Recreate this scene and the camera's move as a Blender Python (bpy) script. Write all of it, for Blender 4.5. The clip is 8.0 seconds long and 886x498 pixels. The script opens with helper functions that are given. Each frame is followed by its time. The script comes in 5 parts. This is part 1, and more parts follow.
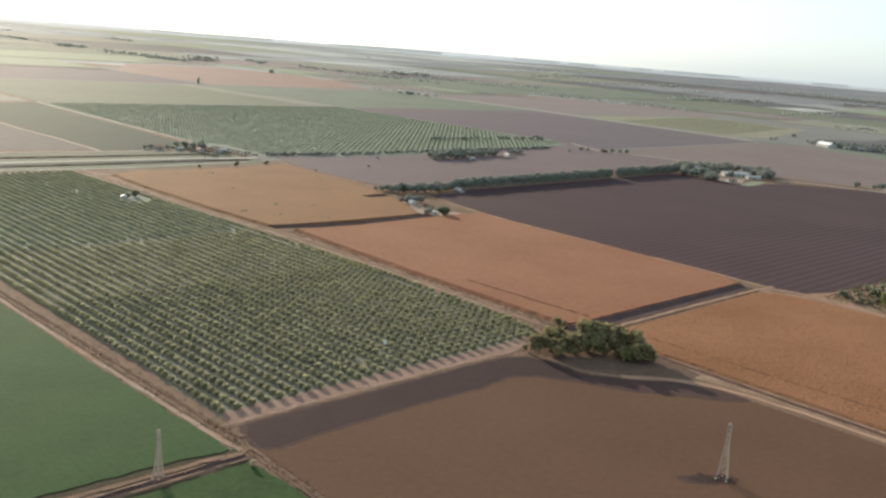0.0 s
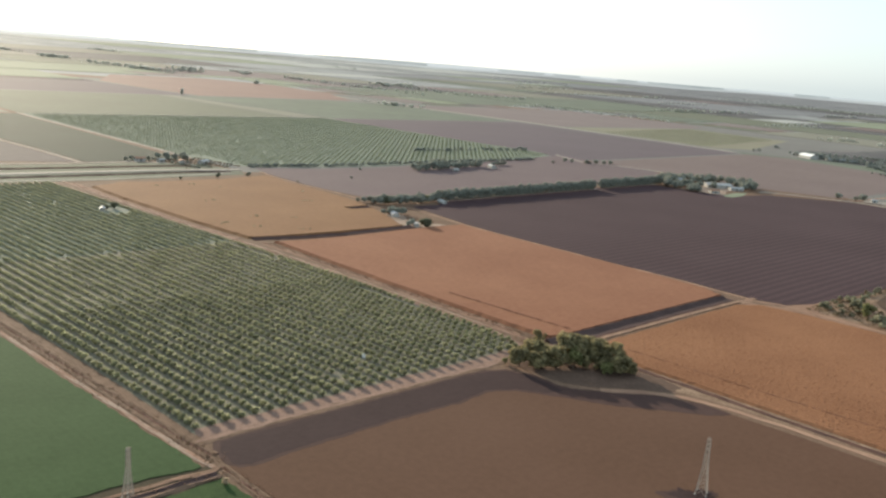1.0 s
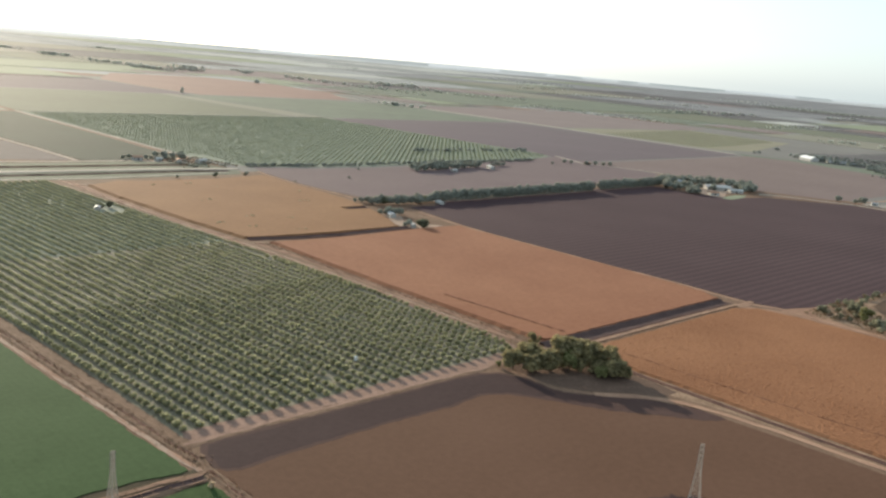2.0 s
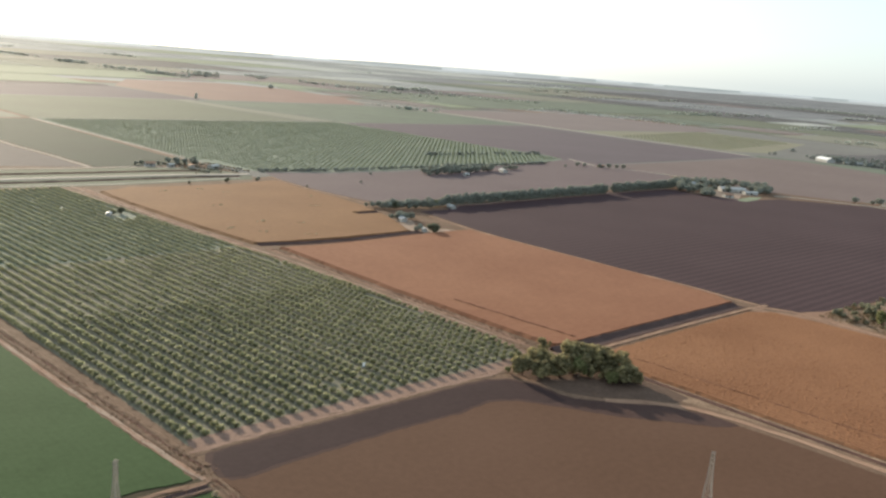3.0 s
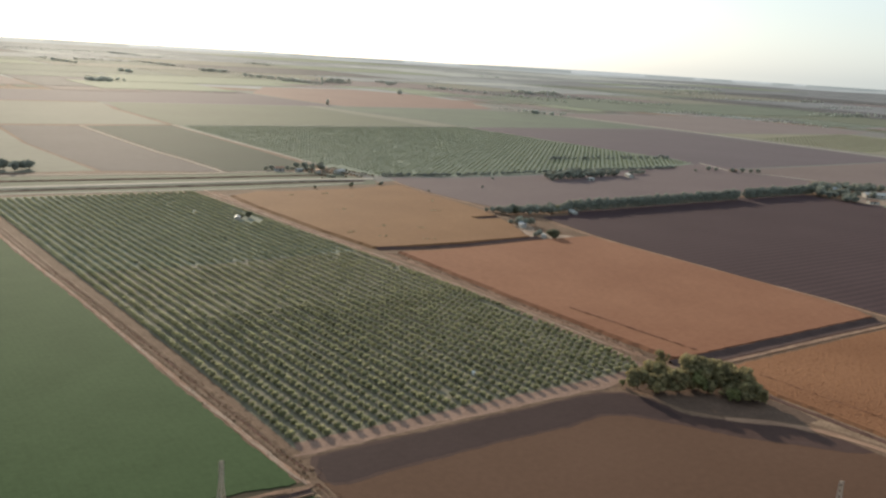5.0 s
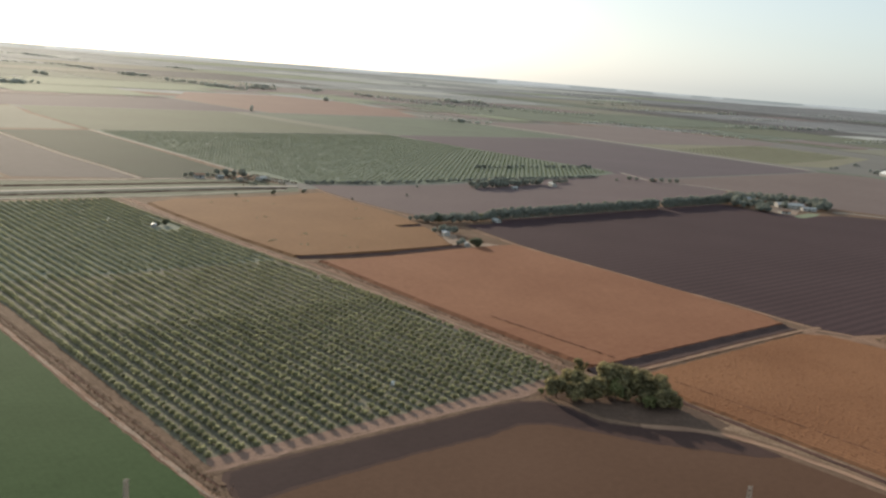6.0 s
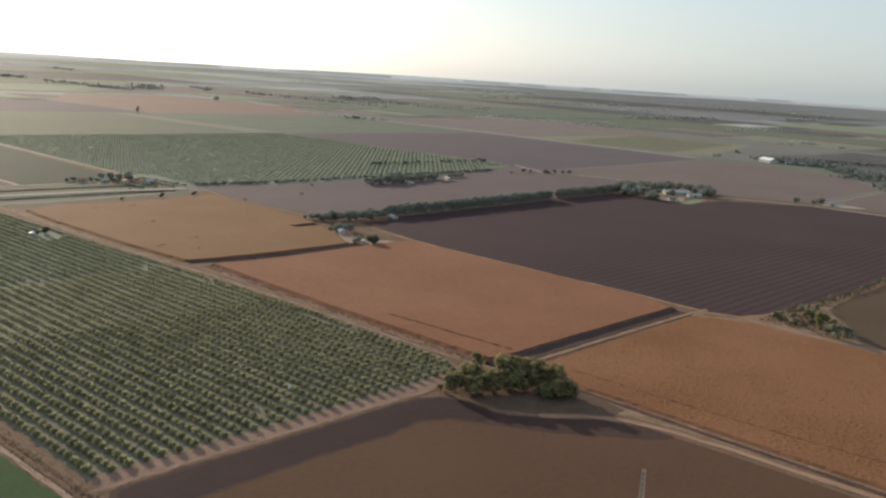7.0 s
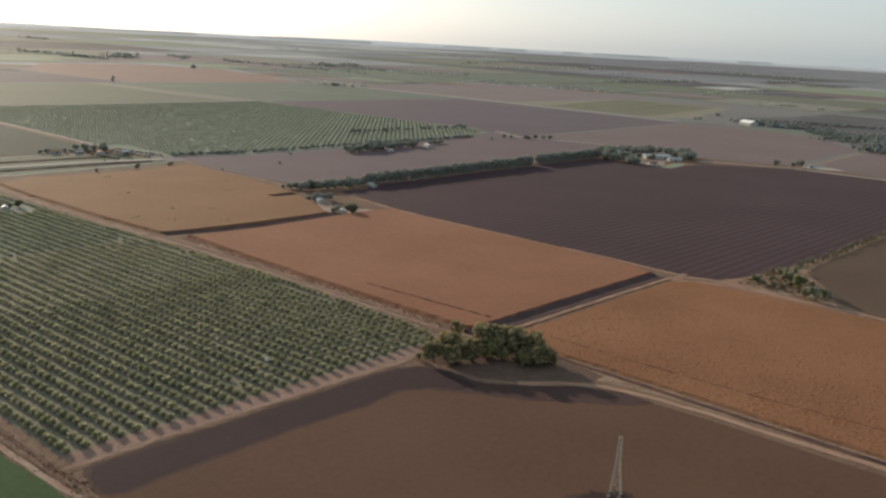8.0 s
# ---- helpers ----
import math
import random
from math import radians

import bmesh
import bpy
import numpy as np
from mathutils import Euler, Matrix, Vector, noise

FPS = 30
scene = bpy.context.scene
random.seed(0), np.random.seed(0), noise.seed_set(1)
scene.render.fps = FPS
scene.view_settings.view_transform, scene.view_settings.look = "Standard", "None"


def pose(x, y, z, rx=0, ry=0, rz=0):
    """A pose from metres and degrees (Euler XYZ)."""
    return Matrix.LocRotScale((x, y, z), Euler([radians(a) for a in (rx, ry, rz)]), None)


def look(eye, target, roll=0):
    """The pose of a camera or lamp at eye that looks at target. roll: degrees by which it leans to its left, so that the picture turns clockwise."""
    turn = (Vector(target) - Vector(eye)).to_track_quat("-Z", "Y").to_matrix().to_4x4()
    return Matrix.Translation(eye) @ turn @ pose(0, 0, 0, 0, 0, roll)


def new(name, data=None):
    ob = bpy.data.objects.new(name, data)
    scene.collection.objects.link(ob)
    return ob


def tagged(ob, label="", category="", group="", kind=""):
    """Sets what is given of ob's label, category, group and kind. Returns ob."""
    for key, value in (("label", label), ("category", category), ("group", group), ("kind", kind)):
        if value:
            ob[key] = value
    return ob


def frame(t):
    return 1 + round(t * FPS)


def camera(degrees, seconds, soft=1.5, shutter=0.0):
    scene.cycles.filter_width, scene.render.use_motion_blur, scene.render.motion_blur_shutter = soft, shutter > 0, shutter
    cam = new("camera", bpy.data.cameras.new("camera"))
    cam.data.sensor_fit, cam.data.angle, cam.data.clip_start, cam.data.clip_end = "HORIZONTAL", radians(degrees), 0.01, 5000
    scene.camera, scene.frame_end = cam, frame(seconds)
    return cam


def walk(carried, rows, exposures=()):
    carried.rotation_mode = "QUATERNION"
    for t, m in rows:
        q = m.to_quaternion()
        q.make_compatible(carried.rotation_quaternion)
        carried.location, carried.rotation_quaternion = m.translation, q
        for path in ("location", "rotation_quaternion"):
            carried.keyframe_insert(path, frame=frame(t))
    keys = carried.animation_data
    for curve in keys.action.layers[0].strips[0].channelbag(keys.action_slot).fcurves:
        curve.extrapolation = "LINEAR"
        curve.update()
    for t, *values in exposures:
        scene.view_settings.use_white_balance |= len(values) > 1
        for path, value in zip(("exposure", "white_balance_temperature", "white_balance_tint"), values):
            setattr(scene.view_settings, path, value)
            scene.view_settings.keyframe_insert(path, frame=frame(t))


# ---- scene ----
# ---- camera and its way ----
cam = camera(53.36, 8.0, soft=2.5)
# seconds, the eye, the point 100 m ahead that it looks at, and the roll in degrees
PATH = [
    (0, (-16.81, -0.81, 117.88), (51.433, 68.814, 95.613), 4.60),
    (0.5, (-14.76, -0.71, 117.99), (54.513, 68.067, 96.267), 4.78),
    (1, (-12.71, -0.60, 118.10), (56.775, 68.198, 97.161), 4.72),
    (1.5, (-10.66, -0.50, 118.21), (58.815, 68.311, 97.270), 5.10),
    (1.7, (-9.84, -0.46, 118.26), (59.584, 68.404, 97.316), 5.09),
    (2.8, (-5.32, -0.24, 118.49), (64.207, 68.574, 97.740), 4.83),
    (3, (-4.50, -0.20, 118.53), (63.721, 69.930, 97.852), 4.51),
    (3.5, (-2.44, -0.11, 118.64), (61.005, 74.258, 97.548), 3.71),
    (4, (-0.38, -0.02, 118.73), (60.133, 76.590, 97.056), 3.49),
    (4.2, (0.45, 0.02, 118.77), (59.610, 77.750, 97.374), 3.32),
    (5.3, (4.98, 0.22, 118.98), (62.011, 79.577, 97.753), 3.48),
    (5.5, (5.81, 0.26, 119.01), (64.853, 78.181, 97.998), 3.93),
    (6, (7.87, 0.35, 119.10), (71.547, 74.874, 99.305), 4.43),
    (6.1, (8.28, 0.37, 119.12), (72.936, 74.045, 99.313), 4.56),
    (6.4, (9.52, 0.43, 119.17), (77.242, 71.474, 100.028), 4.31),
    (6.5, (9.93, 0.45, 119.19), (78.655, 70.571, 100.207), 4.33),
    (7, (11.99, 0.55, 119.27), (83.792, 67.365, 99.764), 3.55),
    (7.5, (14.05, 0.66, 119.36), (86.478, 66.345, 98.407), 3.13),
    (7.9, (15.69, 0.74, 119.42), (88.233, 65.631, 96.465), 2.70),
    (8, (16.11, 0.76, 119.44), (88.731, 65.516, 96.371), 2.98),
]
EXPOSURES = [(0.0, 0.60, 6350, 7), (1.5, 0.62, 6350, 7), (3.5, 0.57, 6400, 7), (4.0, 0.39, 6400, 7), (4.6, 0.29, 6450, 8), (5.5, 0.20, 6450, 8), (6.5, 0.10, 6450, 9), (8.0, 0.03, 6450, 11)]
walk(cam, [(t, look(eye, target, roll)) for t, eye, target, roll in PATH], EXPOSURES)

# ---- world and sun ----
SUN_FROM, SUN_HIGH = radians(77), radians(14.5)          # where the sun stands: angle from +x, height
world = bpy.data.worlds.new("world")
scene.world = world
world.use_nodes = True
wn = world.node_tree.nodes
sky = wn.new("ShaderNodeTexSky")
sky.sky_type, sky.sun_disc = "NISHITA", False
sky.sun_elevation, sky.sun_rotation = SUN_HIGH, radians(90) - SUN_FROM
sky.air_density, sky.dust_density, sky.ozone_density, sky.altitude = 1.0, 1.6, 2.0, 50
wn["Background"].inputs["Strength"].default_value = 0.15
mute = wn.new("ShaderNodeHueSaturation")                # haze takes most of the colour out of the sky
mute.inputs["Saturation"].default_value = 0.60
veil = wn.new("ShaderNodeMix")
veil.data_type = "RGBA"
veil.inputs[0].default_value, veil.inputs[7].default_value = 0.50, (3.7, 4.5, 4.9, 1.0)
world.node_tree.links.new(sky.outputs[0], mute.inputs["Color"])
world.node_tree.links.new(mute.outputs[0], veil.inputs[6])
world.node_tree.links.new(veil.outputs[2], wn["Background"].inputs["Color"])
sun = new("sun", bpy.data.lights.new("sun", "SUN"))
sun.data.energy, sun.data.angle, sun.data.color = 4.95, radians(0.8), (1.0, 0.84, 0.64)
toward = Vector((math.cos(SUN_FROM) * math.cos(SUN_HIGH), math.sin(SUN_FROM) * math.cos(SUN_HIGH), math.sin(SUN_HIGH)))
sun.matrix_world = look((0, 0, 900), Vector((0, 0, 900)) - toward)


# ---- materials ----
def rgb(c):
    return (*c, 1.0)


def material(name, dark, light, size=6.0, patch=60.0, amount=0.35, rough=0.9, bump=0.0, rows=None, row_dark=0.5, per="", stripe_turn=0.0, fine=0.6, thin=0.0, haze_sheen=0.0):
    """A surface with grain of a size in metres and large patches; rows: (period, along) for furrows along "x" or "y";
    the last argument weighs a sheen that imitates haze at a flat angle.
    """
    m = bpy.data.materials.new(name)
    m.use_nodes = True
    n, l = m.node_tree.nodes, m.node_tree.links
    bsdf = n["Principled BSDF"]
    bsdf.inputs["Roughness"].default_value = rough
    bsdf.inputs["Specular IOR Level"].default_value = 0.04
    # pale bluish sheen standing in for haze, strongest at flat viewing angles
    bsdf.inputs["Sheen Weight"].default_value, bsdf.inputs["Sheen Roughness"].default_value = haze_sheen, 0.45
    bsdf.inputs["Sheen Tint"].default_value = (0.95, 0.97, 1.0, 1.0)
    place = n.new("ShaderNodeTexCoord")
    grain, patches, grit = (n.new("ShaderNodeTexNoise") for _ in range(3))
    for node, metres, detail in ((grain, size, 6), (patches, patch, 4), (grit, fine, 2)):
        node.inputs["Scale"].default_value, node.inputs["Detail"].default_value = 1.0 / metres, detail
        l.new(place.outputs["Object"], node.inputs["Vector"])
    add = n.new("ShaderNodeMath")
    add.operation = "ADD"
    l.new(grain.outputs["Fac"], add.inputs[0])
    l.new(patches.outputs["Fac"], add.inputs[1])
    add2 = n.new("ShaderNodeMath")
    add2.operation = "MULTIPLY_ADD"
    add2.inputs[1].default_value = 0.6
    l.new(grit.outputs["Fac"], add2.inputs[0])
    l.new(add.outputs[0], add2.inputs[2])
    spread = n.new("ShaderNodeMapRange")
    spread.inputs["From Min"].default_value, spread.inputs["From Max"].default_value = 1.3 - amount, 1.3 + amount
    l.new(add2.outputs[0], spread.inputs["Value"])
    mix = n.new("ShaderNodeMix")
    mix.data_type = "RGBA"
    mix.inputs[6].default_value, mix.inputs[7].default_value = rgb(dark), rgb(light)
    l.new(spread.outputs[0], mix.inputs[0])
    colour = mix.outputs[2]
    if rows:
        period, along = rows
        turn = n.new("ShaderNodeMapping")
        turn.inputs["Rotation"].default_value = (0, 0, radians(stripe_turn))
        l.new(place.outputs["Object"], turn.inputs["Vector"])
        wave = n.new("ShaderNodeTexWave")
        wave.bands_direction = "Y" if along == "x" else "X"
        wave.inputs["Scale"].default_value = math.pi / 10 / period
        wave.inputs["Distortion"].default_value, wave.inputs["Detail Scale"].default_value = 1.2, 0.6
        wave.inputs["Detail"].default_value = 2
        l.new(turn.outputs[0], wave.inputs["Vector"])
        shade = n.new("ShaderNodeMix")
        shade.data_type, shade.blend_type = "RGBA", "MULTIPLY"
        shade.inputs[7].default_value = rgb((row_dark,) * 3)
        l.new(wave.outputs["Fac"], shade.inputs[0])
        l.new(colour, shade.inputs[6])
        colour = shade.outputs[2]
    if per:
        vary = n.new("ShaderNodeNewGeometry" if per == "island" else "ShaderNodeObjectInfo")
        span = n.new("ShaderNodeMapRange")
        span.inputs["To Min"].default_value, span.inputs["To Max"].default_value = 0.6, 1.35
        l.new(vary.outputs["Random Per Island" if per == "island" else "Random"], span.inputs["Value"])
        tone = n.new("ShaderNodeMix")
        tone.data_type, tone.blend_type = "RGBA", "MULTIPLY"
        tone.inputs[0].default_value = 1.0
        l.new(colour, tone.inputs[6])
        l.new(span.outputs[0], tone.inputs[7])
        colour = tone.outputs[2]
    l.new(colour, bsdf.inputs["Base Color"])
    if thin:                                            # leaves let part of the light through
        glow = n.new("ShaderNodeBsdfTranslucent")
        l.new(colour, glow.inputs["Color"])
        both = n.new("ShaderNodeMixShader")
        both.inputs[0].default_value = thin
        l.new(bsdf.outputs[0], both.inputs[1])
        l.new(glow.outputs[0], both.inputs[2])
        l.new(both.outputs[0], n["Material Output"].inputs["Surface"])
    if bump:
        relief = n.new("ShaderNodeBump")
        relief.inputs["Strength"].default_value, relief.inputs["Distance"].default_value = 0.7, bump
        l.new(add2.outputs[0], relief.inputs["Height"])
        l.new(relief.outputs[0], bsdf.inputs["Normal"])
    return m


VERGE = material("verge_earth", (0.111, 0.070, 0.047), (0.208, 0.137, 0.096), 2.2, 26, 0.42, bump=0.35)
TRACK = material("dirt_track", (0.211, 0.126, 0.086), (0.309, 0.191, 0.134), 2.0, 22, 0.42, bump=0.1)
TRACK_RUT = material("packed_dirt", (0.265, 0.191, 0.145), (0.360, 0.273, 0.212), 1.5, 18, 0.42)
ROAD_PALE = material("pale_sandy_dirt", (0.316, 0.201, 0.133), (0.418, 0.274, 0.188), 1.5, 18, 0.42)
WEEDY = material("weedy_verge", (0.038, 0.032, 0.020), (0.083, 0.065, 0.042), 1.1, 9, 0.34, bump=0.2)
LANE = material("orchard_lane_earth", (0.185, 0.117, 0.089), (0.300, 0.198, 0.154), 1.6, 12, 0.38, bump=0.12)
BANK = material("ditch_bank_earth", (0.089, 0.048, 0.039), (0.162, 0.088, 0.066), 1.6, 14, 0.38, bump=0.3)
DITCH = material("ditch_bottom", (0.063, 0.041, 0.038), (0.104, 0.069, 0.063), 1.2, 14, 0.35, bump=0.2)
SORGHUM = material("ripe_sorghum", (0.180, 0.080, 0.041), (0.302, 0.150, 0.080), 1.1, 70, 0.42, bump=0.3, fine=0.5, rows=(2.6, "y"), row_dark=0.88)
SORGHUM_PALE = material("ripe_sorghum_pale", (0.175, 0.088, 0.043), (0.232, 0.125, 0.063), 2.6, 55, 0.40, bump=0.1, haze_sheen=0.016)
SORGHUM_RED = material("ripe_sorghum_red", (0.193, 0.081, 0.045), (0.258, 0.122, 0.070), 2.6, 60, 0.40, bump=0.1, haze_sheen=0.016)
SOIL = material("bare_brown_soil", (0.096, 0.053, 0.034), (0.127, 0.072, 0.049), 2.4, 55, 0.46, bump=0.03, rows=(1.6, "y"), row_dark=0.97)
# earth colour with the grove's shade put into it
GROVE_SHADE = material("grove_shade_earth", (0.083, 0.055, 0.042), (0.147, 0.097, 0.072), 1.5, 6, 0.4, bump=0.1)
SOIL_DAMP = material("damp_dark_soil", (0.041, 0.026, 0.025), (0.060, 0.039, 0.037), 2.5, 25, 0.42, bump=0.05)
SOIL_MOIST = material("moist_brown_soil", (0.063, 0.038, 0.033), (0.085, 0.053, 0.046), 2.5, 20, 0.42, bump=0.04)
PURPLE = material("dark_furrowed_soil", (0.048, 0.026, 0.029), (0.075, 0.044, 0.048), 3.0, 90, 0.46, bump=0.08, rows=(6.6, "x"), row_dark=0.70, haze_sheen=0.016)
# the FAR soils hold some haze in their base colour, greyer and bluer
PURPLE_FAR = material("hazed_ploughed_soil", (0.066, 0.047, 0.056), (0.089, 0.064, 0.076), 12.0, 120, 0.42, haze_sheen=0.045)
TAUPE = material("grey_brown_stubble", (0.105, 0.073, 0.075), (0.144, 0.104, 0.104), 5.0, 80, 0.42, rows=(4.0, "x"), row_dark=0.93, haze_sheen=0.03)
TAUPE_FAR = material("grey_brown_fallow", (0.104, 0.070, 0.064), (0.141, 0.099, 0.091), 10.0, 110, 0.42, haze_sheen=0.045)
FALLOW = material("pinkish_fallow", (0.073, 0.057, 0.055), (0.099, 0.081, 0.078), 10.0, 110, 0.42, haze_sheen=0.03)
WHEAT = material("young_green_wheat", (0.031, 0.059, 0.020), (0.051, 0.086, 0.033), 2.4, 24, 0.46, bump=0.08, rows=(2.4, "y"), row_dark=0.96, haze_sheen=0.015)
WHEAT_ROUGH = material("patchy_green_wheat", (0.027, 0.048, 0.019), (0.051, 0.083, 0.029), 2.2, 9, 0.40, bump=0.2)
GREEN_DARK = material("dark_green_crop", (0.017, 0.028, 0.018), (0.023, 0.038, 0.025), 6.0, 80, 0.42, haze_sheen=0.024)
# crops and ground of the far fields, base colours greyed for haze
GREEN_FAR = material("hazed_green_crop", (0.066, 0.084, 0.057), (0.102, 0.124, 0.084), 24.0, 130, 0.34, haze_sheen=0.05)
FAR_FLOOR = material("far_orchard_floor", (0.110, 0.134, 0.096), (0.136, 0.162, 0.117), 9.0, 120, 0.42, haze_sheen=0.06)
GREEN_LIGHT = material("light_green_crop", (0.134, 0.159, 0.096), (0.178, 0.201, 0.128), 14.0, 150, 0.42, haze_sheen=0.05)
STRAW = material("pale_straw_field", (0.130, 0.124, 0.090), (0.164, 0.158, 0.118), 14.0, 130, 0.42, haze_sheen=0.05)
FAR_ORANGE = material("hazed_far_sorghum", (0.157, 0.088, 0.068), (0.202, 0.118, 0.094), 14.0, 130, 0.42, haze_sheen=0.05)
SCRUB = material("dark_scrub_land", (0.053, 0.052, 0.053), (0.094, 0.087, 0.088), 24.0, 110, 0.26, haze_sheen=0.03)
GRASS_FLOOR = material("orchard_floor", (0.136, 0.122, 0.086), (0.190, 0.170, 0.121), 2.0, 30, 0.42, bump=0.05, haze_sheen=0.06)
VINE_FLOOR = material("vineyard_floor", (0.140, 0.128, 0.083), (0.185, 0.169, 0.109), 12.0, 90, 0.42, haze_sheen=0.05)
# haze is put into the colour of the land's far edge
HAZE_LAND = material("hazed_far_land", (0.257, 0.285, 0.292), (0.396, 0.416, 0.425), 90.0, 500, 0.35, haze_sheen=0.02)
BARK = material("bark", (0.09, 0.065, 0.045), (0.17, 0.125, 0.09), 0.3, 2, 0.4, bump=0.03)
LEAF_ORCHARD = material("orchard_leaves", (0.287, 0.291, 0.175), (0.397, 0.401, 0.252), 2.6, 16, 0.26, thin=0.76, haze_sheen=0.28)
LEAF_GREY = material("grey_green_orchard_leaves", (0.296, 0.300, 0.186), (0.396, 0.396, 0.251), 2.6, 16, 0.26, thin=0.6, haze_sheen=0.3)
LEAF_GROVE = material("grove_leaves", (0.158, 0.141, 0.084), (0.541, 0.459, 0.244), 2.2, 7, 0.28, per="island", thin=0.5)
LEAF_LIME = material("lime_leaves", (0.17, 0.175, 0.080), (0.36, 0.350, 0.165), 2.0, 8, 0.35, per="island", thin=0.5)
LEAF_DARK = material("dark_leaves", (0.105, 0.116, 0.078), (0.235, 0.240, 0.152), 2.5, 9, 0.33, per="island", thin=0.5, haze_sheen=0.2)
LEAF_DRY = material("dry_brush", (0.17, 0.13, 0.08), (0.28, 0.215, 0.13), 1.5, 9, 0.35, per="island", thin=0.3)
STRAW_LEAF = material("straw_twigs", (0.42, 0.34, 0.24), (0.55, 0.46, 0.34), 1.0, 9, 0.35, per="island", thin=0.6)
LEAF_SAGE = material("sage_leaves", (0.206, 0.204, 0.139), (0.399, 0.390, 0.264), 2.0, 9, 0.33, per="island", thin=0.5, haze_sheen=0.12)
# leaves of the farthest trees, paled in their colour for haze
LEAF_FAR = material("hazed_far_leaves", (0.419, 0.446, 0.420), (0.567, 0.594, 0.546), 6, 40, 0.35, per="island", thin=0.72, haze_sheen=0.6)
LEAF_WOOD = material("woodland_leaves", (0.188, 0.210, 0.194), (0.300, 0.325, 0.301), 5, 30, 0.35, per="island", thin=0.5, haze_sheen=0.22)
# far orchard leaves, their base colour paled for haze
LEAF_PALE = material("hazed_orchard_leaves", (0.271, 0.305, 0.194), (0.351, 0.387, 0.248), 9, 60, 0.35, thin=0.6, haze_sheen=0.3)
WEED_RED = material("reddish_dry_weeds", (0.201, 0.123, 0.079), (0.334, 0.213, 0.138), 1.0, 9, 0.35, per="island", thin=0.3)
WEED_DARK = material("dark_brown_weeds", (0.050, 0.036, 0.026), (0.095, 0.068, 0.048), 1.0, 9, 0.35, per="island", thin=0.2)
GRASS_DRY = material("dry_tan_grass", (0.144, 0.091, 0.060), (0.333, 0.230, 0.158), 1.2, 6, 0.34, bump=0.3)
ORCHARD_GREEN = material("grassy_orchard_floor", (0.130, 0.139, 0.103), (0.176, 0.190, 0.141), 2.5, 30, 0.42, bump=0.05, haze_sheen=0.08)
TRAMPLED = material("trampled_stalks", (0.105, 0.050, 0.033), (0.155, 0.076, 0.050), 1.2, 8, 0.4)
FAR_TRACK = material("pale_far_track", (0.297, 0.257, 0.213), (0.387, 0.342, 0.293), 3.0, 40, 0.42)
# far plain with haze in the base colour, palest at the rim
DIST_PALE = material("hazed_pale_plain", (0.225, 0.237, 0.218), (0.330, 0.335, 0.305), 80.0, 300, 0.28, haze_sheen=0.08)
DIST_MID = material("hazed_grey_green_plain", (0.130, 0.140, 0.141), (0.208, 0.218, 0.213), 70.0, 260, 0.26, haze_sheen=0.08)
DIST_RIM = material("hazed_blue_rim", (0.329, 0.347, 0.354), (0.420, 0.436, 0.438), 80.0, 300, 0.30, haze_sheen=0.06)
DIST_EDGE = material("hazed_palest_rim", (0.44, 0.46, 0.48), (0.55, 0.57, 0.59), 80.0, 300, 0.30, haze_sheen=0.06)
DIST_BLUE = material("hazed_grey_plain", (0.114, 0.120, 0.126), (0.164, 0.164, 0.170), 60.0, 220, 0.32, haze_sheen=0.05)
SOIL_GREY = material("bare_grey_brown_soil", (0.092, 0.060, 0.042), (0.132, 0.091, 0.064), 1.8, 55, 0.42, bump=0.12, rows=(2.0, "x"), row_dark=0.92)
# leaves of the middle distance, greyed and lightened for haze
LEAF_HAZED = material("hazed_dark_leaves", (0.219, 0.231, 0.198), (0.360, 0.366, 0.300), 3, 12, 0.35, per="island", thin=0.38, haze_sheen=0.2)
# more far fields with haze mixed into the base colour
OLIVE_FAR = material("dull_olive_crop", (0.072, 0.080, 0.049), (0.096, 0.107, 0.064), 16.0, 130, 0.42, haze_sheen=0.05)
FALLOW_FAR = material("pinkish_brown_fallow", (0.118, 0.087, 0.083), (0.157, 0.118, 0.112), 14.0, 120, 0.42, haze_sheen=0.05)
PASTURE = material("hazed_grey_pasture", (0.100, 0.095, 0.086), (0.139, 0.133, 0.121), 12.0, 120, 0.42, haze_sheen=0.05)
BARN_ROOF = material("bright_white_sheet_roof", (0.74, 0.73, 0.70), (0.85, 0.84, 0.81), 1.2, 8, 0.4, rough=0.45)
STEEL = material("galvanised_steel", (0.38, 0.31, 0.25), (0.56, 0.47, 0.38), 0.5, 4, 0.4, rough=0.6)
WHITE_WALL = material("whitewashed_wall", (0.370, 0.352, 0.326), (0.493, 0.475, 0.440), 0.8, 5, 0.4, rough=0.8)
WHITE_ROOF = material("white_sheet_roof", (0.396, 0.387, 0.370), (0.499, 0.490, 0.473), 1.2, 8, 0.4, rough=0.6, rows=(0.9, "y"), row_dark=0.9)
GREY_ROOF = material("grey_blue_sheet_roof", (0.28, 0.29, 0.31), (0.40, 0.41, 0.43), 1.2, 8, 0.4, rough=0.6, rows=(0.9, "y"), row_dark=0.9)
TILE_ROOF = material("weathered_tile_roof", (0.28, 0.15, 0.10), (0.42, 0.26, 0.18), 1.0, 8, 0.4, rough=0.8)
CONCRETE = material("weathered_concrete", (0.34, 0.32, 0.29), (0.48, 0.46, 0.42), 0.6, 4, 0.4, rough=0.85)
OPENING = material("dark_opening", (0.02, 0.02, 0.02), (0.04, 0.04, 0.045), 0.6, 4, 0.4, rough=0.4)
WOOD = material("grey_wood", (0.20, 0.16, 0.12), (0.32, 0.27, 0.21), 0.4, 3, 0.4, rough=0.85)


